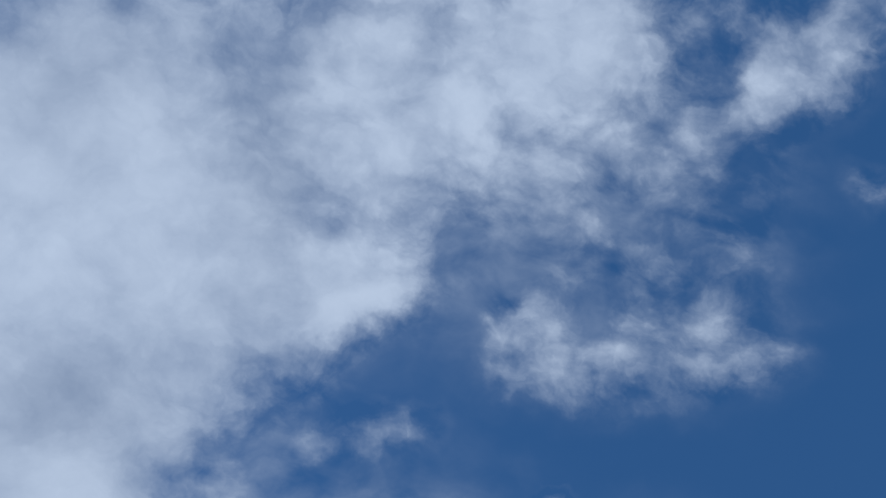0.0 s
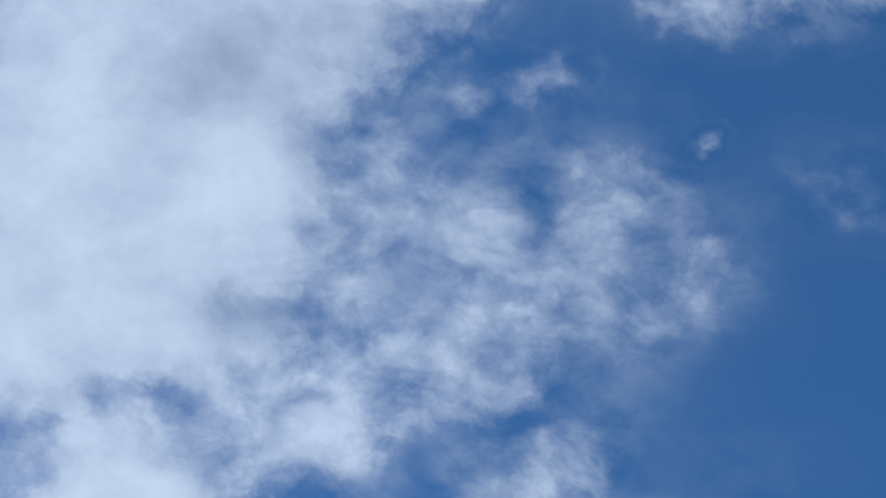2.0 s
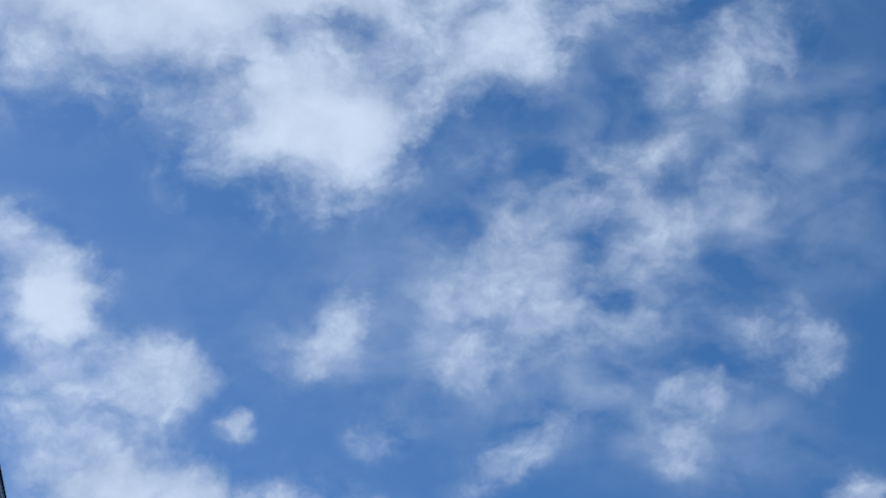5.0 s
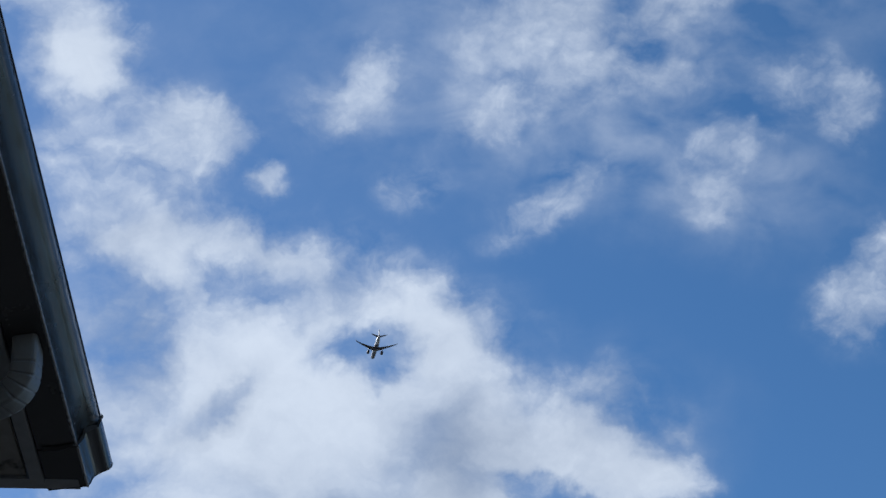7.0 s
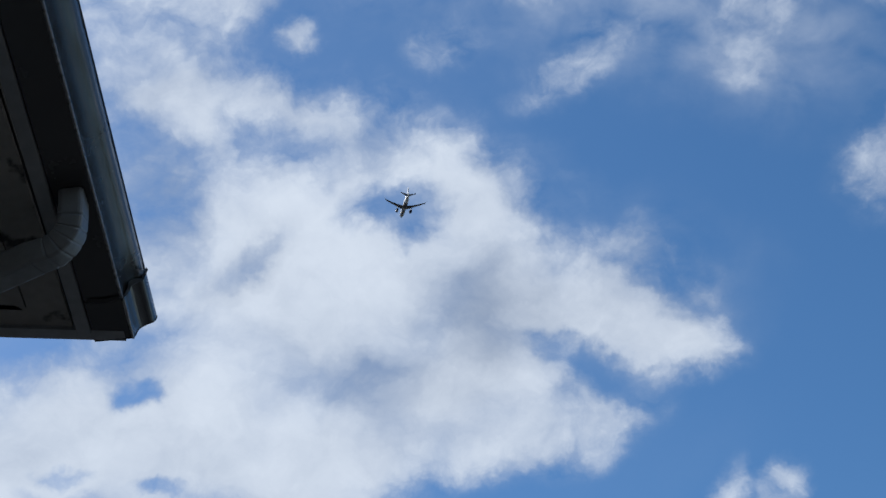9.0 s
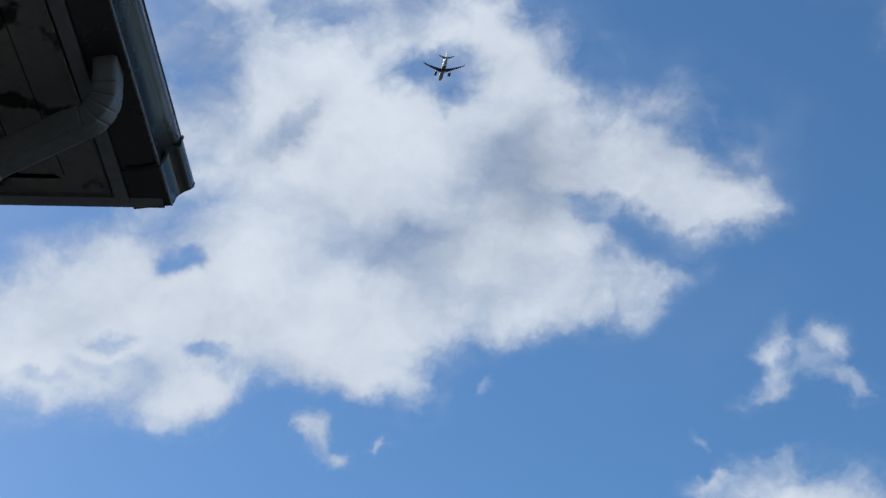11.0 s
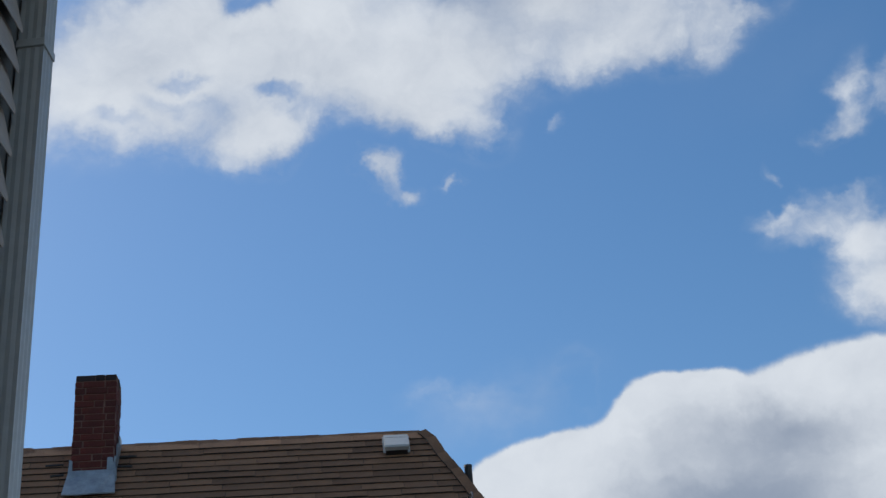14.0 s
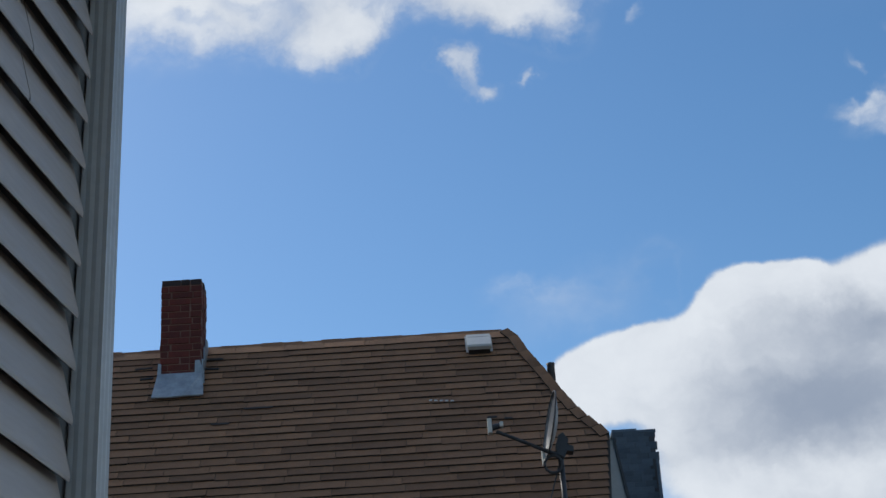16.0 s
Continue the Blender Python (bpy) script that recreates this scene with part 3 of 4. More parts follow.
part("front_lip", box(-0.640, -0.628, -5.0, GY + 0.045, EAVE_Z + 0.119, EAVE_Z + 0.124, 0.001), M_GUTTER, gutter)

# downspout: outlet elbow with crimps, offset pipe, then the run down the corner
spout = thing("downspout", pose(0, 0, 0), "grey painted metal downspout with crimped elbows at the corner", "downspout")
bend = curve_points([(-0.719, 2.418, EAVE_Z + 0.004), (-0.718, 2.428, EAVE_Z - 0.048), (-0.729, 2.452, EAVE_Z - 0.088), (-0.766, 2.476, EAVE_Z - 0.114), (-0.828, 2.495, EAVE_Z - 0.118)], 14)
sections = []
for i in range(len(bend)):
    k = 1.0 - (0.055 if (i % 7 == 3 and 12 < i < 50) else 0.0)
    sections.append(rounded(0.062 * k, 0.078 * k, 0.012))
# elbow and offset pipe carry the eave's shade in their colour
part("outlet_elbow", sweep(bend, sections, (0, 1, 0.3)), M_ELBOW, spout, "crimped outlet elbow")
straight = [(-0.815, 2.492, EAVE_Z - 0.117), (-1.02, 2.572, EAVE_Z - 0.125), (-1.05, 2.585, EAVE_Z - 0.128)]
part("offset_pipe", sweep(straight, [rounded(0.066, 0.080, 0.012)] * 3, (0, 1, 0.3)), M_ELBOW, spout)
low = curve_points([(-1.03, 2.572, EAVE_Z - 0.122), (-1.075, 2.620, EAVE_Z - 0.150), (-1.094, 2.648, EAVE_Z - 0.23), (-1.094, 2.648, EAVE_Z - 0.30)], 5)
part("lower_elbow", sweep(low, [rounded(0.060, 0.064, 0.010)] * len(low), (0, 1, 0)), M_SPOUT, spout)


def ribbed(w, d):
    """A corrugated box outline."""
    pts = []
    for (ax, ay), (bx, by) in zip(((-w, -d), (w, -d), (w, d), (-w, d)), ((w, -d), (w, d), (-w, d), (-w, -d))):
        for k in range(12):
            t = k / 12
            inset = 0.0009 * (1 - math.cos(2 * math.pi * t * 3)) if 0.05 < t < 0.95 else 0.0
            nx, ny = (by - ay), -(bx - ax)
            ln = math.hypot(nx, ny)
            pts.append((ax + (bx - ax) * t - nx / ln * inset, ay + (by - ay) * t - ny / ln * inset))
    return pts


run = prism([(-1.094 + a, 2.648 + b, 0.25) for a, b in ribbed(0.031, 0.031)], EAVE_Z - 0.27 - 0.25, (0, 0, 1))
part("downpipe", run, M_SPOUT, spout, "corrugated grey downpipe")
for z in (3.72, 1.9):
    part("strap", box(-1.13, -1.060, 2.612, 2.684, z, z + 0.022, 0.002), M_SPOUT, spout)

# ---- the house across: steep tan roof, brick chimney, vent, dish ----
HX, HY, TURN = -4.331, 12.045, 8.96
ACROSS = pose(HX, HY, 0, 0, 0, TURN)
PITCH, RIDGE_Y, RIDGE_Z = radians(55), 0.345, 6.995
EDGE = [(0.0, 3.20), (0.05, 3.265), (0.15, 3.315), (0.46, 3.40), (0.72, 3.503), (1.07, 3.617), (1.37, 3.731), (1.59, 3.849), (1.755, 3.965), (2.6, 3.86), (4.6, 3.78)]


def edge_at(s):
    return float(np.interp(s, [e[0] for e in EDGE], [e[1] for e in EDGE]))


def slope(u, s, lift=0.0, side=1):
    """A point of the tan roof: u along the ridge, s down the slope, lift off it."""
    y = -side * (s * math.cos(PITCH) + lift * math.sin(PITCH)) + RIDGE_Y
    return (u, y, RIDGE_Z - s * math.sin(PITCH) + lift * math.cos(PITCH))


tan_house = thing("tan_roof_house", ACROSS, "house with a steep weathered tan shingle roof and flared hip", "house")
bm = bmesh.new()
steps = [0, 0.05, 0.1, 0.15, 0.3, 0.46, 0.6, 0.72, 0.9, 1.07, 1.22, 1.37, 1.48, 1.59, 1.68, 1.755, 2.6, 4.6]
front = [(bm.verts.new(slope(-6.0, s)), bm.verts.new(slope(edge_at(s), s))) for s in steps]
rear = [(bm.verts.new(slope(-6.0, s, 0, -1)), bm.verts.new(slope(edge_at(s), s, 0, -1))) if i else front[0] for i, s in enumerate(steps)]
for row in (front, rear):
    for a, b in zip(row, row[1:]):
        bm.faces.new([v for i, v in enumerate((a[0], a[1], b[1], b[0])) if v not in (a[0], a[1], b[1], b[0])[:i]])
for a, b, c, d in zip(front, front[1:], rear, rear[1:]):
    bm.faces.new([v for i, v in enumerate((a[1], b[1], d[1], c[1])) if v not in (a[1], b[1], d[1], c[1])[:i]])
    bm.faces.new([v for i, v in enumerate((a[0], b[0], d[0], c[0])) if v not in (a[0], b[0], d[0], c[0])[:i]])
roof = part("roof", bm, M_UNDER, tan_house, "steep roof under tan shingles")
part("wall", box(-5.9, 3.7, RIDGE_Y - 2.4, RIDGE_Y + 2.4, 0, 3.3), M_WALL, tan_house, "painted clapboard wall")
part("side_trim", prism([(3.93, -0.60, 5.56), (3.80, -0.60, 4.20), (4.155, -0.60, 4.20), (3.99, -0.60, 5.52)], 0.05, (0, 1, 0)), M_TRIM, tan_house, "pale grey trim board beside the roof edge")
part("side_trim_edge", prism([(3.99, -0.62, 5.54), (4.155, -0.62, 4.20), (4.185, -0.62, 4.20), (4.01, -0.62, 5.54)], 0.09, (0, 1, 0)), M_DARK, tan_house, "dark edge of the trim board")

# brick chimney with a core of mortar and bricks proud of it
chimney = thing("brick_chimney", ACROSS @ pose(0, 0, 0), "dark red brick chimney with sooty top and galvanised flashing", "chimney")
CW, CD, CZ0, CZ1, COURSE = 0.385, 0.30, 6.30, 7.57, 0.0660
part("core", box(0.006, CW - 0.006, 0.006, CD - 0.006, CZ0, CZ1 - 0.012), M_MORTAR, chimney, "grey mortar between bricks")


def brick_mesh(length, depth, mat):
    return mesh_of(box(-length / 2, length / 2, -depth / 2, depth / 2, -0.0285, 0.0285, 0.004), "brick", mat)


rng = random.Random(5)
courses = int((CZ1 - CZ0) / COURSE)
cache = {}


def brick(length, depth, mat):
    key = (round(length, 3), round(depth, 3), mat.name)
    if key not in cache:
        cache[key] = brick_mesh(length, depth, mat)
    return cache[key]


for k in range(courses):
    z = CZ1 - 0.035 - k * COURSE
    mat = M_SOOT if k < 1 else M_BRICK
    cuts = [0.0, 0.075, 0.275, CW] if k % 2 else [0.0, 0.185, 0.275, CW]
    if k % 4 == 2:
        cuts = [0.0, 0.10, 0.30, CW]
    for a, b in zip(cuts, cuts[1:]):
        for y in (0.045, CD - 0.045):
            j = rng.uniform(-0.004, 0.004)
            piece("brick", brick(b - a - 0.009, 0.09, mat), pose((a + b) / 2 + rng.uniform(-0.005, 0.005), y + j, z, 0, 0, rng.uniform(-0.6, 0.6)), chimney)
    side_cuts = [0.09, 0.21] if k % 2 else [0.09, 0.15, 0.21]
    for a, b in zip(side_cuts, side_cuts[1:]):
        for x in (0.045, CW - 0.045):
            piece("brick", brick(b - a - 0.009, 0.09, mat), pose(x + rng.uniform(-0.003, 0.003), (a + b) / 2, z, 0, 0, 90), chimney)
# flashing: an apron in front, collars at the corners and steps up the side
apron = [(-0.032, -0.180, 6.320), (0.10, -0.183, 6.313), (0.25, -0.178, 6.322), (CW + 0.05, -0.180, 6.320), (CW + 0.025, -0.040, 6.515), (CW + 0.01, -0.012, 6.605), (-0.01, -0.012, 6.605), (-0.025, -0.040, 6.515)]
bm = bmesh.new()
f = bm.faces.new([bm.verts.new(p) for p in apron])
ex = bmesh.ops.extrude_face_region(bm, geom=[f])
bmesh.ops.translate(bm, verts=[v for v in ex["geom"] if isinstance(v, bmesh.types.BMVert)], vec=(0, -0.006, 0.008))
part("apron_flashing", bm, M_LEAD, chimney, "dull galvanised apron")
part("corner_flashing", prism([(-0.03, -0.018, 6.36), (0.022, -0.018, 6.36), (0.018, -0.018, 6.71), (-0.008, -0.018, 6.72)], 0.05, (0, 1, 0)), M_LEAD, chimney)
part("corner_flashing", prism([(CW - 0.06, -0.020, 6.42), (CW + 0.035, -0.020, 6.42), (CW + 0.030, -0.020, 6.62), (CW + 0.008, -0.020, 6.66), (CW - 0.01, -0.020, 6.73), (CW - 0.055, -0.020, 6.73)], 0.018, (0, 1, 0)), M_LEAD, chimney)
part("step_flashing", prism([(CW + 0.006, -0.02, 6.50), (CW + 0.006, 0.30, 6.93), (CW + 0.006, 0.30, 7.02), (CW + 0.006, 0.19, 7.02), (CW + 0.006, 0.19, 6.90), (CW + 0.006, 0.08, 6.90), (CW + 0.006, 0.08, 6.74), (CW + 0.006, -0.02, 6.74)], 0.012, (1, 0, 0)), M_LEAD, chimney)
# black strips laid on the roof as the shade under lifted shingles
for i, (u, s, w, tilt) in enumerate(((-0.17, 0.33, 0.16, 4), (0.47, 0.24, 0.18, -3), (0.46, 0.40, 0.15, -5), (-0.12, 0.5, 0.12, 6))):
    part("lifted_tab", box(-w / 2, w / 2, -0.012, 0.012, -0.006, 0.006), M_CRACK, tan_house, "black strip for the shade under a lifted shingle").matrix_basis = Matrix.Translation(slope(u, s, 0.022)) @ pose(0, 0, 0, 55, 0, 0) @ pose(0, 0, 0, 0, 0, tilt)

for k in range(5):
    part("worn_tab", box(-0.014, 0.014, -0.009, 0.009, 0, 0.004), M_TRIM, tan_house, "pale worn spot on the shingles").matrix_basis = Matrix.Translation(slope(2.465 + k * 0.048, 1.125 + 0.007 * k, 0.022)) @ pose(0, 0, 0, 55, 0, 4 * (k % 3))
for u, s0, w in ((0.94, 1.07, 0.26), (2.99, 1.43, 0.09), (3.13, 1.46, 0.07), (0.62, 1.28, 0.16)):
    part("missing_tab", box(-w / 2, w / 2, -0.012, 0.012, 0, 0.004), M_CRACK, tan_house, "dark gap of a broken shingle").matrix_basis = Matrix.Translation(slope(u, s0, 0.020)) @ pose(0, 0, 0, 55, 0, 0)

# slant-backed roof vent
vent = thing("roof_vent", ACROSS @ Matrix.Translation(slope(2.95, 0.325, 0.012)) @ pose(0, 0, 0, 55, 0, 0), "pale metal box vent on the tan shingles", "vent")
part("flange", box(-0.125, 0.125, -0.08, 0.19, 0.018, 0.024), M_VENT, vent)
part("hood", prism([(-0.112, -0.12, 0.072), (-0.112, -0.12, 0.110), (-0.112, -0.105, 0.122), (-0.112, 0.17, 0.056), (-0.112, 0.18, 0.026)], 0.224, (1, 0, 0)), M_VENT, vent)
# solid black block gives the shadow below the hood
part("throat", box(-0.10, 0.10, -0.092, 0.10, 0.0, 0.074), M_DARK, vent, "black block for the shaded vent opening")

pipe = thing("vent_pipe", ACROSS @ pose(3.61, 0.25, 6.0), "dark round plumbing vent pipe behind the hip", "pipe")
part("tube", tube([(0, 0, 0), (0, 0, 0.56), (0, 0, 0.585)], [0.036, 0.036, 0.041], 14), M_PIPE, pipe, smooth=True)
part("collar", tube([(0, 0, 0), (0, 0, 0.10), (0, 0, 0.14)], [0.075, 0.055, 0.040], 14), M_LEAD, pipe)

# satellite dish on a mast standing on the roof
DX, DY, DZ = 3.442, -1.60, 5.20
dish = thing("satellite_dish", ACROSS @ pose(DX, DY, 0), "grey satellite dish seen edge on, with feed arm and cable loop", "satellite dish")
part("mast", tube([(0.0, 0.0, 4.16), (0.0, 0.0, 5.16)], 0.022, 12), M_DARK, dish, smooth=True)
part("foot", box(-0.07, 0.07, -0.07, 0.07, 4.13, 4.19, 0.01), M_DARK, dish)
part("brace", tube([(-0.02, 0, 5.02), (-0.16, -0.02, 4.60), (-0.30, 0.0, 4.30)], 0.006, 6), M_DARK, dish)
bm = bmesh.new()
rings = []
for i in range(7):
    r = i / 6
    ring = [bm.verts.new((0.24 * r * math.cos(a), 0.275 * r * math.sin(a), 0.06 * r * r)) for a in [2 * math.pi * k / 32 for k in range(32)]] if i else [bm.verts.new((0, 0, 0))]
    rings.append(ring)
for k in range(32):
    bm.faces.new((rings[0][0], rings[1][k], rings[1][(k + 1) % 32]))
for p, q in zip(rings[1:], rings[2:]):
    for k in range(32):
        bm.faces.new((p[k], q[k], q[(k + 1) % 32], p[(k + 1) % 32]))
bmesh.ops.solidify(bm, geom=list(bm.faces), thickness=0.008)
# the bowl opens to the left and a little up and towards the street
aim = Vector((-0.975, -0.10, 0.19)).normalized()
yy = (Vector((0, 0, 1)) - aim * aim.z).normalized()
xx = yy.cross(aim)
bowl_turn = Matrix((xx, yy, aim)).transposed().to_4x4()
bowl = part("reflector", bm, M_DISH, dish, "grey dished reflector", True)
bowl.matrix_basis = Matrix.Translation((-0.005, 0.0, 5.335)) @ bowl_turn
rim = tube([(0.244 * math.cos(a), 0.279 * math.sin(a), 0.058) for a in [2 * math.pi * k / 40 for k in range(41)]], 0.007, 6, False)
part("rim", rim, M_DARK, bowl, "dark rim")
part("bracket", prism([(x, -0.05, z) for x, z in ((-0.03, 5.10), (0.02, 5.07), (0.05, 5.12), (0.10, 5.11), (0.105, 5.15), (0.06, 5.17), (0.07, 5.21), (0.03, 5.27), (-0.005, 5.25), (-0.03, 5.18))], 0.10, (0, 1, 0)), M_DARK, dish, "black mount bracket")
part("bracket_plate", box(0.0, 0.10, -0.03, 0.03, 5.13, 5.17, 0.008), M_DARK, dish)
part("feed_arm", tube([(0.02, -0.02, 5.07), (-0.25, -0.08, 5.185), (-0.49, -0.12, 5.285)], 0.015, 8), M_DARK, dish, "dark feed arm")
part("feed_arm_clamp", tube([(-0.02, -0.03, 5.09), (-0.12, -0.05, 5.13)], 0.019, 8), M_DARK, dish)
part("receiver", box(-0.555, -0.520, -0.16, -0.10, 5.265, 5.385, 0.008), M_PLASTIC, dish, "cream receiver head")
part("receiver_body", tube([(-0.535, -0.13, 5.31), (-0.45, -0.13, 5.33)], [0.026, 0.022], 10), M_DARK, dish)
part("receiver_cap", box(-0.462, -0.432, -0.155, -0.105, 5.31, 5.355, 0.006), M_PLASTIC, dish)
part("cream_plate", box(-0.145, -0.12, -0.04, 0.04, 5.03, 5.16, 0.008), M_PLASTIC, dish, "cream mount plate")
loop = [(-0.065 + 0.068 * math.cos(a), -0.05, 5.015 + 0.068 * math.sin(a)) for a in [2 * math.pi * k / 36 for k in range(37)]]
part("cable_loop", tube(loop, 0.012, 8, False), M_DARK, dish, "coiled black cable")

# ---- slate roofed house farther off ----
slate_house = thing("slate_roof_house", ACROSS, "farther house end with blue-grey slate shingles", "house")
S_TOP, S_BOT = 1.6 + 6.852, 1.6 + 5.84


def slate_edge(z):
    t = (S_TOP - z) / (S_TOP - S_BOT)
    return 5.155 + 0.040 * t, 5.757 - 0.055 * t


bm = bmesh.new()
zb = 2.0
a, b = slate_edge(S_TOP), slate_edge(zb)
vs = [[bm.verts.new((x, y, z)) for x, y in ((l, 8.0 - k), (r, 8.0 - k), (r, 9.6), (l, 9.6))] for (l, r), z, k in ((a, S_TOP, 0.0), (b, zb, 0.6))]
bm.faces.new(vs[0])
bm.faces.new(list(reversed(vs[1])))
for i in range(4):
    bm.faces.new((vs[0][i], vs[1][i], vs[1][(i + 1) % 4], vs[0][(i + 1) % 4]))
slate_core = part("roof", bm, M_DARK, slate_house, "steep slate hung roof end")
part("ridge_cap", box(5.13, 5.50, 7.96, 8.3, S_TOP - 0.01, S_TOP + 0.035, 0.008), M_SLATE, slate_house)
part("ridge_cap", box(5.50, 5.775, 7.96, 8.3, S_TOP - 0.035, S_TOP + 0.012, 0.008), M_SLATE, slate_house)
part("corner_trim", prism([(5.71, 7.80, S_BOT + 0.52), (5.745, 7.80, S_BOT + 0.52), (5.72, 7.80, S_BOT - 1.0), (5.66, 7.80, S_BOT - 1.0)], 0.05, (0, 1, 0)), M_SLATE, slate_house)
part("wall", box(5.0, 9.5, 8.3, 16.0, 0, 6.0), M_WALL, slate_house, "pale painted wall")

# ---- the airliner ----
JET = Vector((27.6, 817.0, 866.2))
jet = thing("airliner", Matrix.Translation(JET) @ pose(0, 0, 0, 0, 0, 12.5) @ pose(0, 0, 0, 15, 0, 0) @ pose(0, 0, 0, 0, 1.5, 0), "white twin-engined airliner with a dark blue belly, climbing away", "airplane")
# nose at +y
bm = bmesh.new()
prof = [(17.6, 0.05, -0.35), (17.2, 0.55, -0.3), (16.4, 1.05, -0.2), (15.0, 1.5, -0.08), (13.0, 1.75, 0), (9.0, 1.8, 0), (0.0, 1.8, 0), (-7.0, 1.8, 0.02), (-10.0, 1.6, 0.2), (-13.0, 1.15, 0.55), (-15.5, 0.65, 0.95), (-17.3, 0.25, 1.2)]
rings = [[bm.verts.new((r * math.sin(a), y, z + r * math.cos(a))) for a in [2 * math.pi * k / 28 for k in range(28)]] for y, r, z in prof]
for p, q in zip(rings, rings[1:]):
    for k in range(28):
        f = bm.faces.new((p[k], p[(k + 1) % 28], q[(k + 1) % 28], q[k]))
        c = f.calc_center_median()
        f.material_index = 1 if (c.z < -0.12 * max(0.3, abs(c.x)) - 0.3 and c.y > -8.2) else 0
bm.faces.new(rings[0])
bm.faces.new(list(reversed(rings[-1])))
part("fuselage", bm, (M_JET_WHITE, M_JET_BLUE), jet, "white tube with dark blue belly", True)
bm = bmesh.new()
bmesh.ops.create_uvsphere(bm, u_segments=20, v_segments=10, radius=1.0)
bmesh.ops.scale(bm, vec=(2.0, 4.2, 0.75), verts=bm.verts)
bmesh.ops.translate(bm, vec=(0, 0.6, -1.35), verts=bm.verts)
part("belly_fairing", bm, M_JET_BLUE, jet, "dark blue belly fairing", True)


def aerofoil(stations):
    """A wing from stations (x, leading y, chord, z, thickness)."""
    bm = bmesh.new()
    rs = []
    for x, y, c, z, th in stations:
        rs.append([bm.verts.new(p) for p in ((x, y, z), (x, y - c * 0.15, z + th * 0.5), (x, y - c * 0.45, z + th * 0.45), (x, y - c, z), (x, y - c * 0.5, z - th * 0.45), (x, y - c * 0.15, z - th * 0.45))])
    for p, q in zip(rs, rs[1:]):
        for k in range(6):
            bm.faces.new((p[k], p[(k + 1) % 6], q[(k + 1) % 6], q[k]))
    bm.faces.new(rs[0])
    bm.faces.new(list(reversed(rs[-1])))
    return bm


for s in (-1, 1):
    wing = part("wing", aerofoil([(s * 1.2, 4.6, 6.6, -1.0, 0.9), (s * 6.0, 1.9, 4.1, -0.35, 0.55), (s * 11.5, -1.0, 2.7, 0.5, 0.34), (s * 15.6, -3.3, 1.75, 1.25, 0.22)]), M_JET_GREY, jet, "grey swept wing")
    part("winglet", aerofoil([(s * 15.6, -3.3, 1.75, 1.25, 0.22), (s * 16.7, -4.1, 1.3, 1.65, 0.16), (s * 17.3, -4.9, 0.9, 2.45, 0.12), (s * 17.5, -5.6, 0.5, 3.1, 0.08)]), M_JET_GREY, wing, "dark upswept wing tip")
    part("tailplane", aerofoil([(s * 0.5, -12.6, 3.3, 0.95, 0.4), (s * 3.2, -14.3, 2.2, 1.25, 0.25), (s * 6.1, -16.2, 1.3, 1.55, 0.12)]), M_JET_GREY, jet, "grey tailplane")
    cowl = [(y, r) for y, r in ((6.6, 0.95), (6.4, 1.1), (5.2, 1.22), (3.8, 1.12), (2.7, 0.86))]
    engine = part("engine", tube([(s * 5.6, y, -1.95) for y, r in cowl], [r for y, r in cowl], 18), M_JET_BLUE, jet, "dark blue engine nacelle", True)
    part("exhaust_cone", tube([(s * 5.6, 2.75, -1.95), (s * 5.6, 1.9, -1.95)], [0.5, 0.15], 12), M_DARK, engine)
    part("pylon", box(s * 5.6 - 0.18, s * 5.6 + 0.18, 1.2, 5.0, -1.2, -0.45), M_JET_GREY, engine)
fin = bmesh.new()
pts = [(-11.2, 1.4), (-14.9, 6.9), (-17.2, 6.9), (-16.4, 1.0)]
fa = [fin.verts.new((-0.16, y, z)) for y, z in pts]
fb = [fin.verts.new((0.16, y, z)) for y, z in pts]
fin.faces.new(fa)
fin.faces.new(list(reversed(fb)))
for i in range(4):
    fin.faces.new((fa[i], fa[(i + 1) % 4], fb[(i + 1) % 4], fb[i]))
part("tail_fin", fin, M_JET_BLUE, jet, "dark blue tail fin")

# ---- siding courses, one by one ----
WOOD = {}


def lap_mesh(y0, y1):
    key = (round(y0, 3), round(y1, 3))
    if key not in WOOD:
        x = WALL_X
        o = [(x + 0.0305, y0, -0.004), (x + 0.032, y0, 0.003), (x + 0.031, y0, 0.013), (x + 0.003, y0, LAP + 0.012), (x + 0.0015, y0, LAP + 0.012),
             (x + 0.029, y0, 0.012), (x + 0.030, y0, 0.004), (x + 0.029, y0, 0.0), (x + 0.028, y0, 0.0), (x + 0.028, y0, -0.003)]
        WOOD[key] = mesh_of(prism(o, y1 - y0, (0, 1, 0)), "siding_course", M_SIDING)
    return WOOD[key]


k0 = -int((LAP_Z - 0.25) / LAP)
for k in range(k0, int((EAVE_Z - LAP_Z) / LAP) + 1):
    z = LAP_Z + k * LAP
    if z + LAP > EAVE_Z + 0.03:
        continue
    seam = {1: 2.295, 2: 2.295, -6: 1.1, -5: 1.1, 5: 0.4, 6: 0.4}.get(k)
    runs = ((-5.0, seam - 0.0025), (seam + 0.0025, 2.580)) if seam else ((-5.0, 2.580),)
    for a, b in runs:
        piece("siding_course", lap_mesh(a, b), pose(0, 0, z), near_house)

# ---- shingles of the tan roof ----
EXPO = 0.101
rng = random.Random(11)
SH = {}


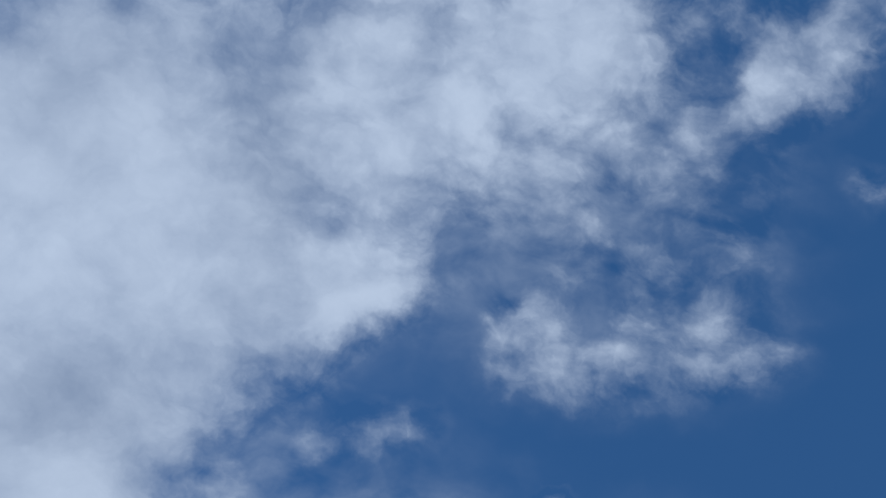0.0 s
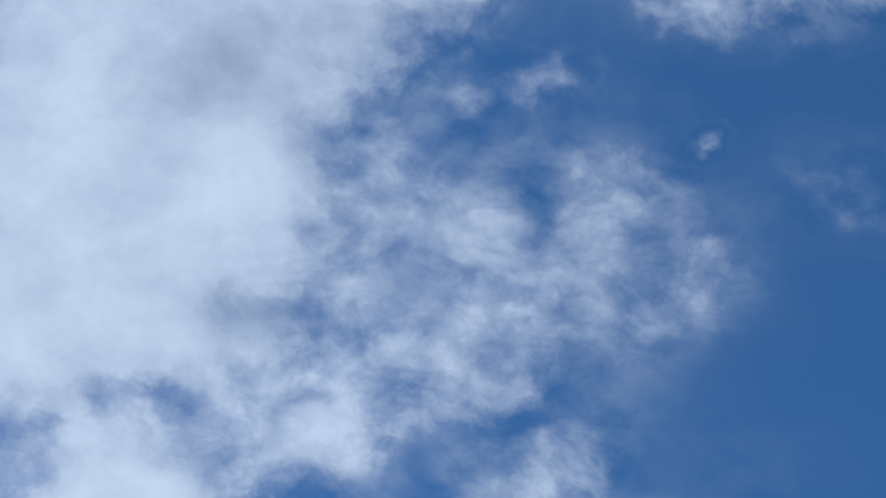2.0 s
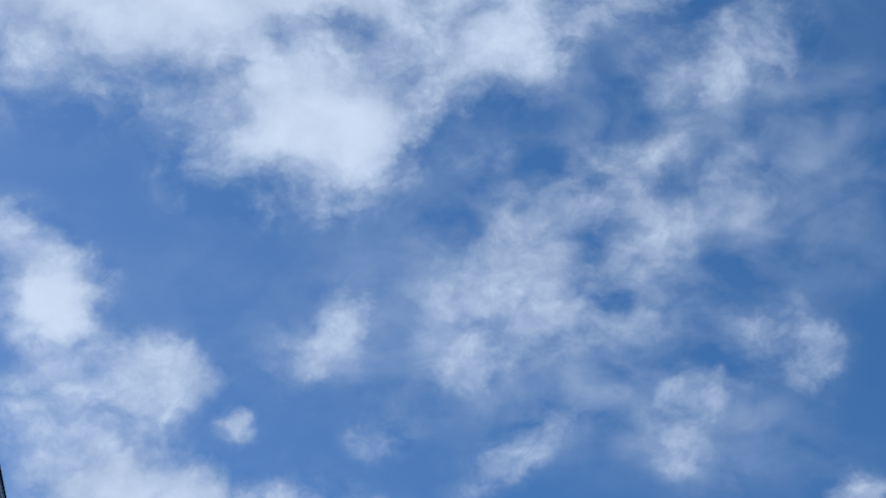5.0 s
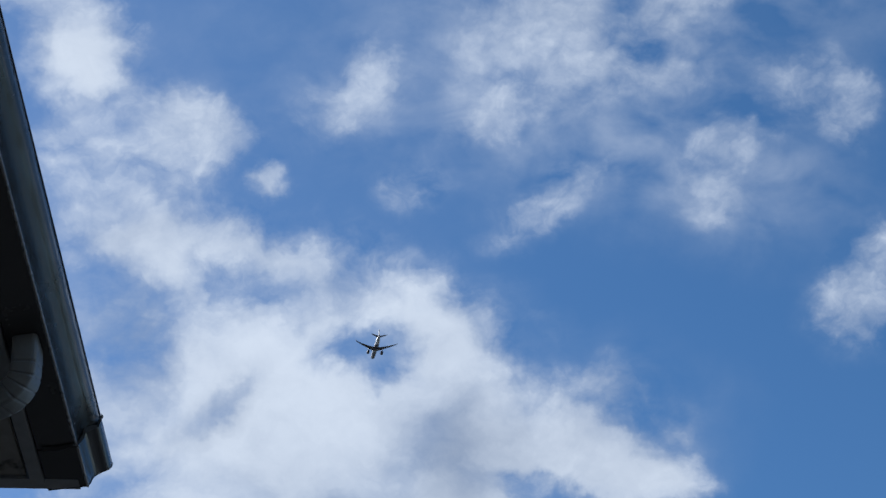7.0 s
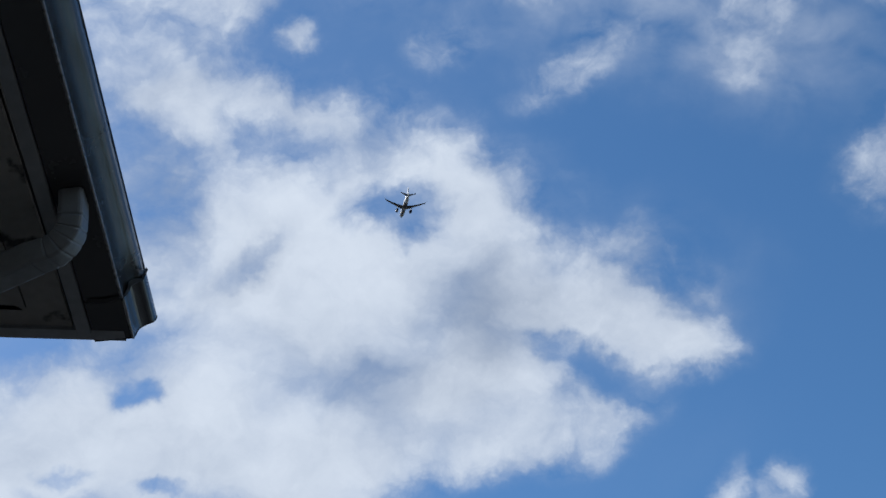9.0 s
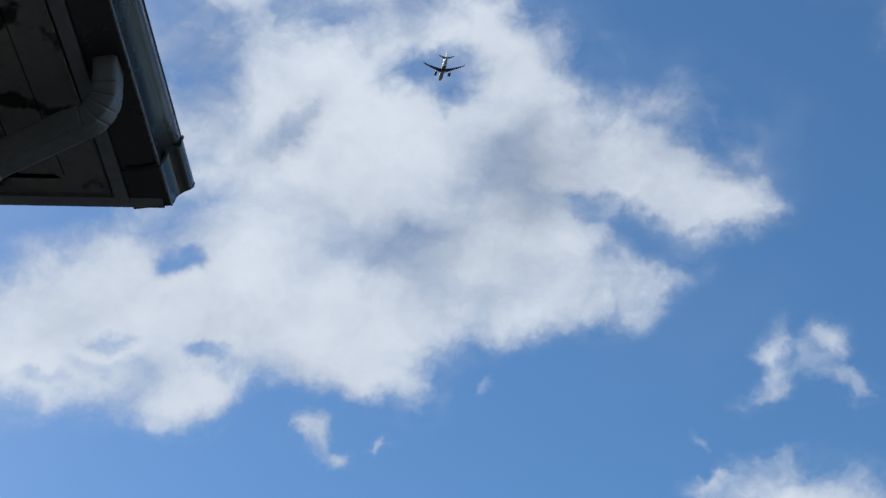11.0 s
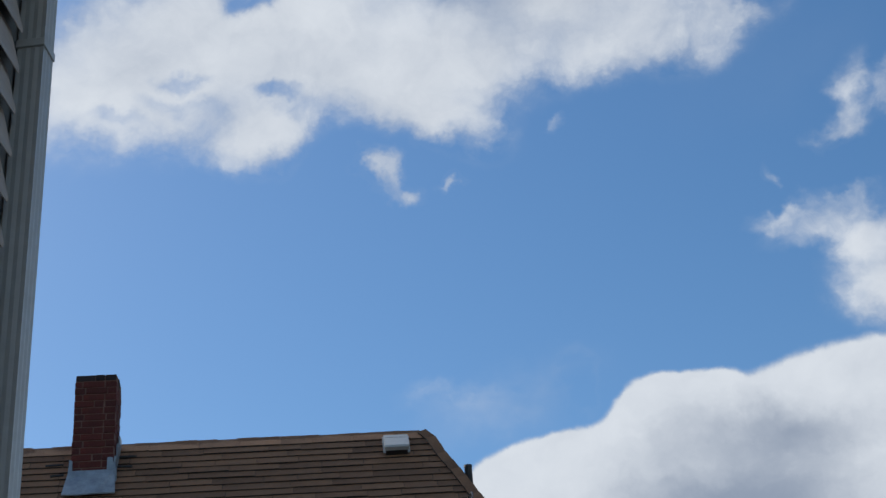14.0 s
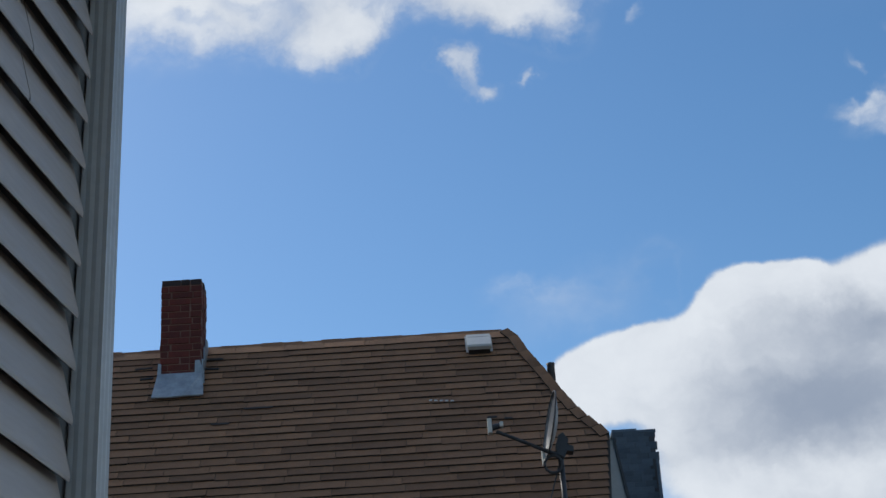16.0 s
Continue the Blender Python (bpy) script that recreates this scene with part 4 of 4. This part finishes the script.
def shingle_mesh(w, thick, cut):
    key = (w, thick, cut)
    if key not in SH:
        o = [(-w / 2, 0.0, 0.004), (w / 2 - cut, 0.0, 0.004), (w / 2, cut * 0.5, 0.004), (w / 2, EXPO + 0.03, -0.004), (-w / 2, EXPO + 0.03, -0.004)]
        bm = bmesh.new()
        lo = [bm.verts.new(p) for p in o]
        hi = [bm.verts.new((x, y, z + (thick if y < 0.05 else 0.004))) for x, y, z in o]
        bm.faces.new(lo)
        bm.faces.new(hi)
        n = len(o)
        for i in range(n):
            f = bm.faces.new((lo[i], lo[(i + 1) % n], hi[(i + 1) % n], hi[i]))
            # all edges but the upper one take the painted shadow line
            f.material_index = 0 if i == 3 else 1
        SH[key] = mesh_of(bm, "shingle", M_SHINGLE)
        SH[key].materials.append(M_CUT_SHADE)
    return SH[key]


rest = bmesh.new()
rows = int(4.4 / EXPO)
for r in range(rows):
    s = 0.10 + r * EXPO
    limit = edge_at(s) - 0.02
    u = limit
    first = True
    while u > -5.9:
        w = rng.choice((0.30, 0.38, 0.46, 0.60))
        if first:
            w = rng.choice((0.16, 0.26, 0.33))
            first = False
        wob = rng.uniform(-0.005, 0.005)
        me = shingle_mesh(round(w - 0.004, 3), rng.choice((0.011, 0.013, 0.016)), rng.choice((0.0, 0.0, 0.0, 0.012)))
        m = Matrix.Translation(slope(u - w / 2, s + EXPO / 2 + wob, 0.004)) @ pose(0, 0, 0, 55, 0, 0) @ pose(0, 0, 0, 0, 0, rng.uniform(-0.5, 0.5))
        if u > -1.2 and s < 2.75:
            piece("shingle", me, m, roof)
        elif s < 3.4 and u > -3:
            n0 = len(rest.verts)
            rest.from_mesh(me)
            rest.verts.ensure_lookup_table()
            for v in rest.verts[n0:]:
                v.co = m @ v.co
        u -= w
tagged(part("shingles_far", rest, M_SHINGLE, roof, "tan shingles out of close view"), kind="stuff")
# ridge and hip caps
for k in range(34):
    u = 3.10 - k * 0.19
    ob = piece("ridge_shingle", SH.setdefault("ridge", mesh_of(prism([(-0.11, -0.085, -0.105), (-0.11, 0, 0.022), (-0.11, 0.085, -0.105), (-0.11, 0.08, -0.118), (-0.11, 0, 0.010), (-0.11, -0.08, -0.118)], 0.196, (1, 0, 0)), "ridge_shingle", M_SHINGLE)),
               pose(u, RIDGE_Y, RIDGE_Z - 0.012 + rng.uniform(-0.006, 0.006), 0, rng.uniform(-1, 1), 0), roof)
bm = box(-0.085, 0.010, -0.0665, 0.0665, -0.004, 0.012)
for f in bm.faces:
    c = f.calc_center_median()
    # ends and inner edge blackened as the shadow in the cap joints
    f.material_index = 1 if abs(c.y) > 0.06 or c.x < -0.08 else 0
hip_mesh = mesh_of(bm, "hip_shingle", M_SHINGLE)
hip_mesh.materials.append(M_CUT_SHADE)
s = 0.02
while s < 1.70:
    a, b = Vector(slope(edge_at(s), s, 0.022)), Vector(slope(edge_at(s + 0.14), s + 0.14, 0.022))
    y_axis = (a - b).normalized()
    normal = Vector((0, -math.sin(PITCH), math.cos(PITCH)))
    x_axis = y_axis.cross(normal).normalized()
    m = Matrix((x_axis, y_axis, normal)).transposed().to_4x4()
    m.translation = (a + b) / 2
    piece("hip_shingle", hip_mesh, m @ pose(0, 0, 0, 5, 0, rng.uniform(-2.5, 2.5)), roof)
    s += 0.135

# ---- slates of the far roof end ----
slate = mesh_of(box(-0.078, 0.078, -0.008, 0.008, -0.062, 0.062, 0.003), "slate", M_SLATE)
for r in range(22):
    z = S_TOP - 0.06 - r * 0.088
    l, rr = slate_edge(z)
    y = 8.0 - 0.6 * (S_TOP - z) / (S_TOP - zb) - 0.012
    x = l + (0.05 if r % 2 else 0.0)
    while x < rr - 0.08:
        piece("slate", slate, pose(x + 0.05, y + rng.uniform(-0.004, 0.004), z + rng.uniform(-0.010, 0.010), 19, 0, rng.uniform(-2, 2)), slate_core)
        x += 0.16
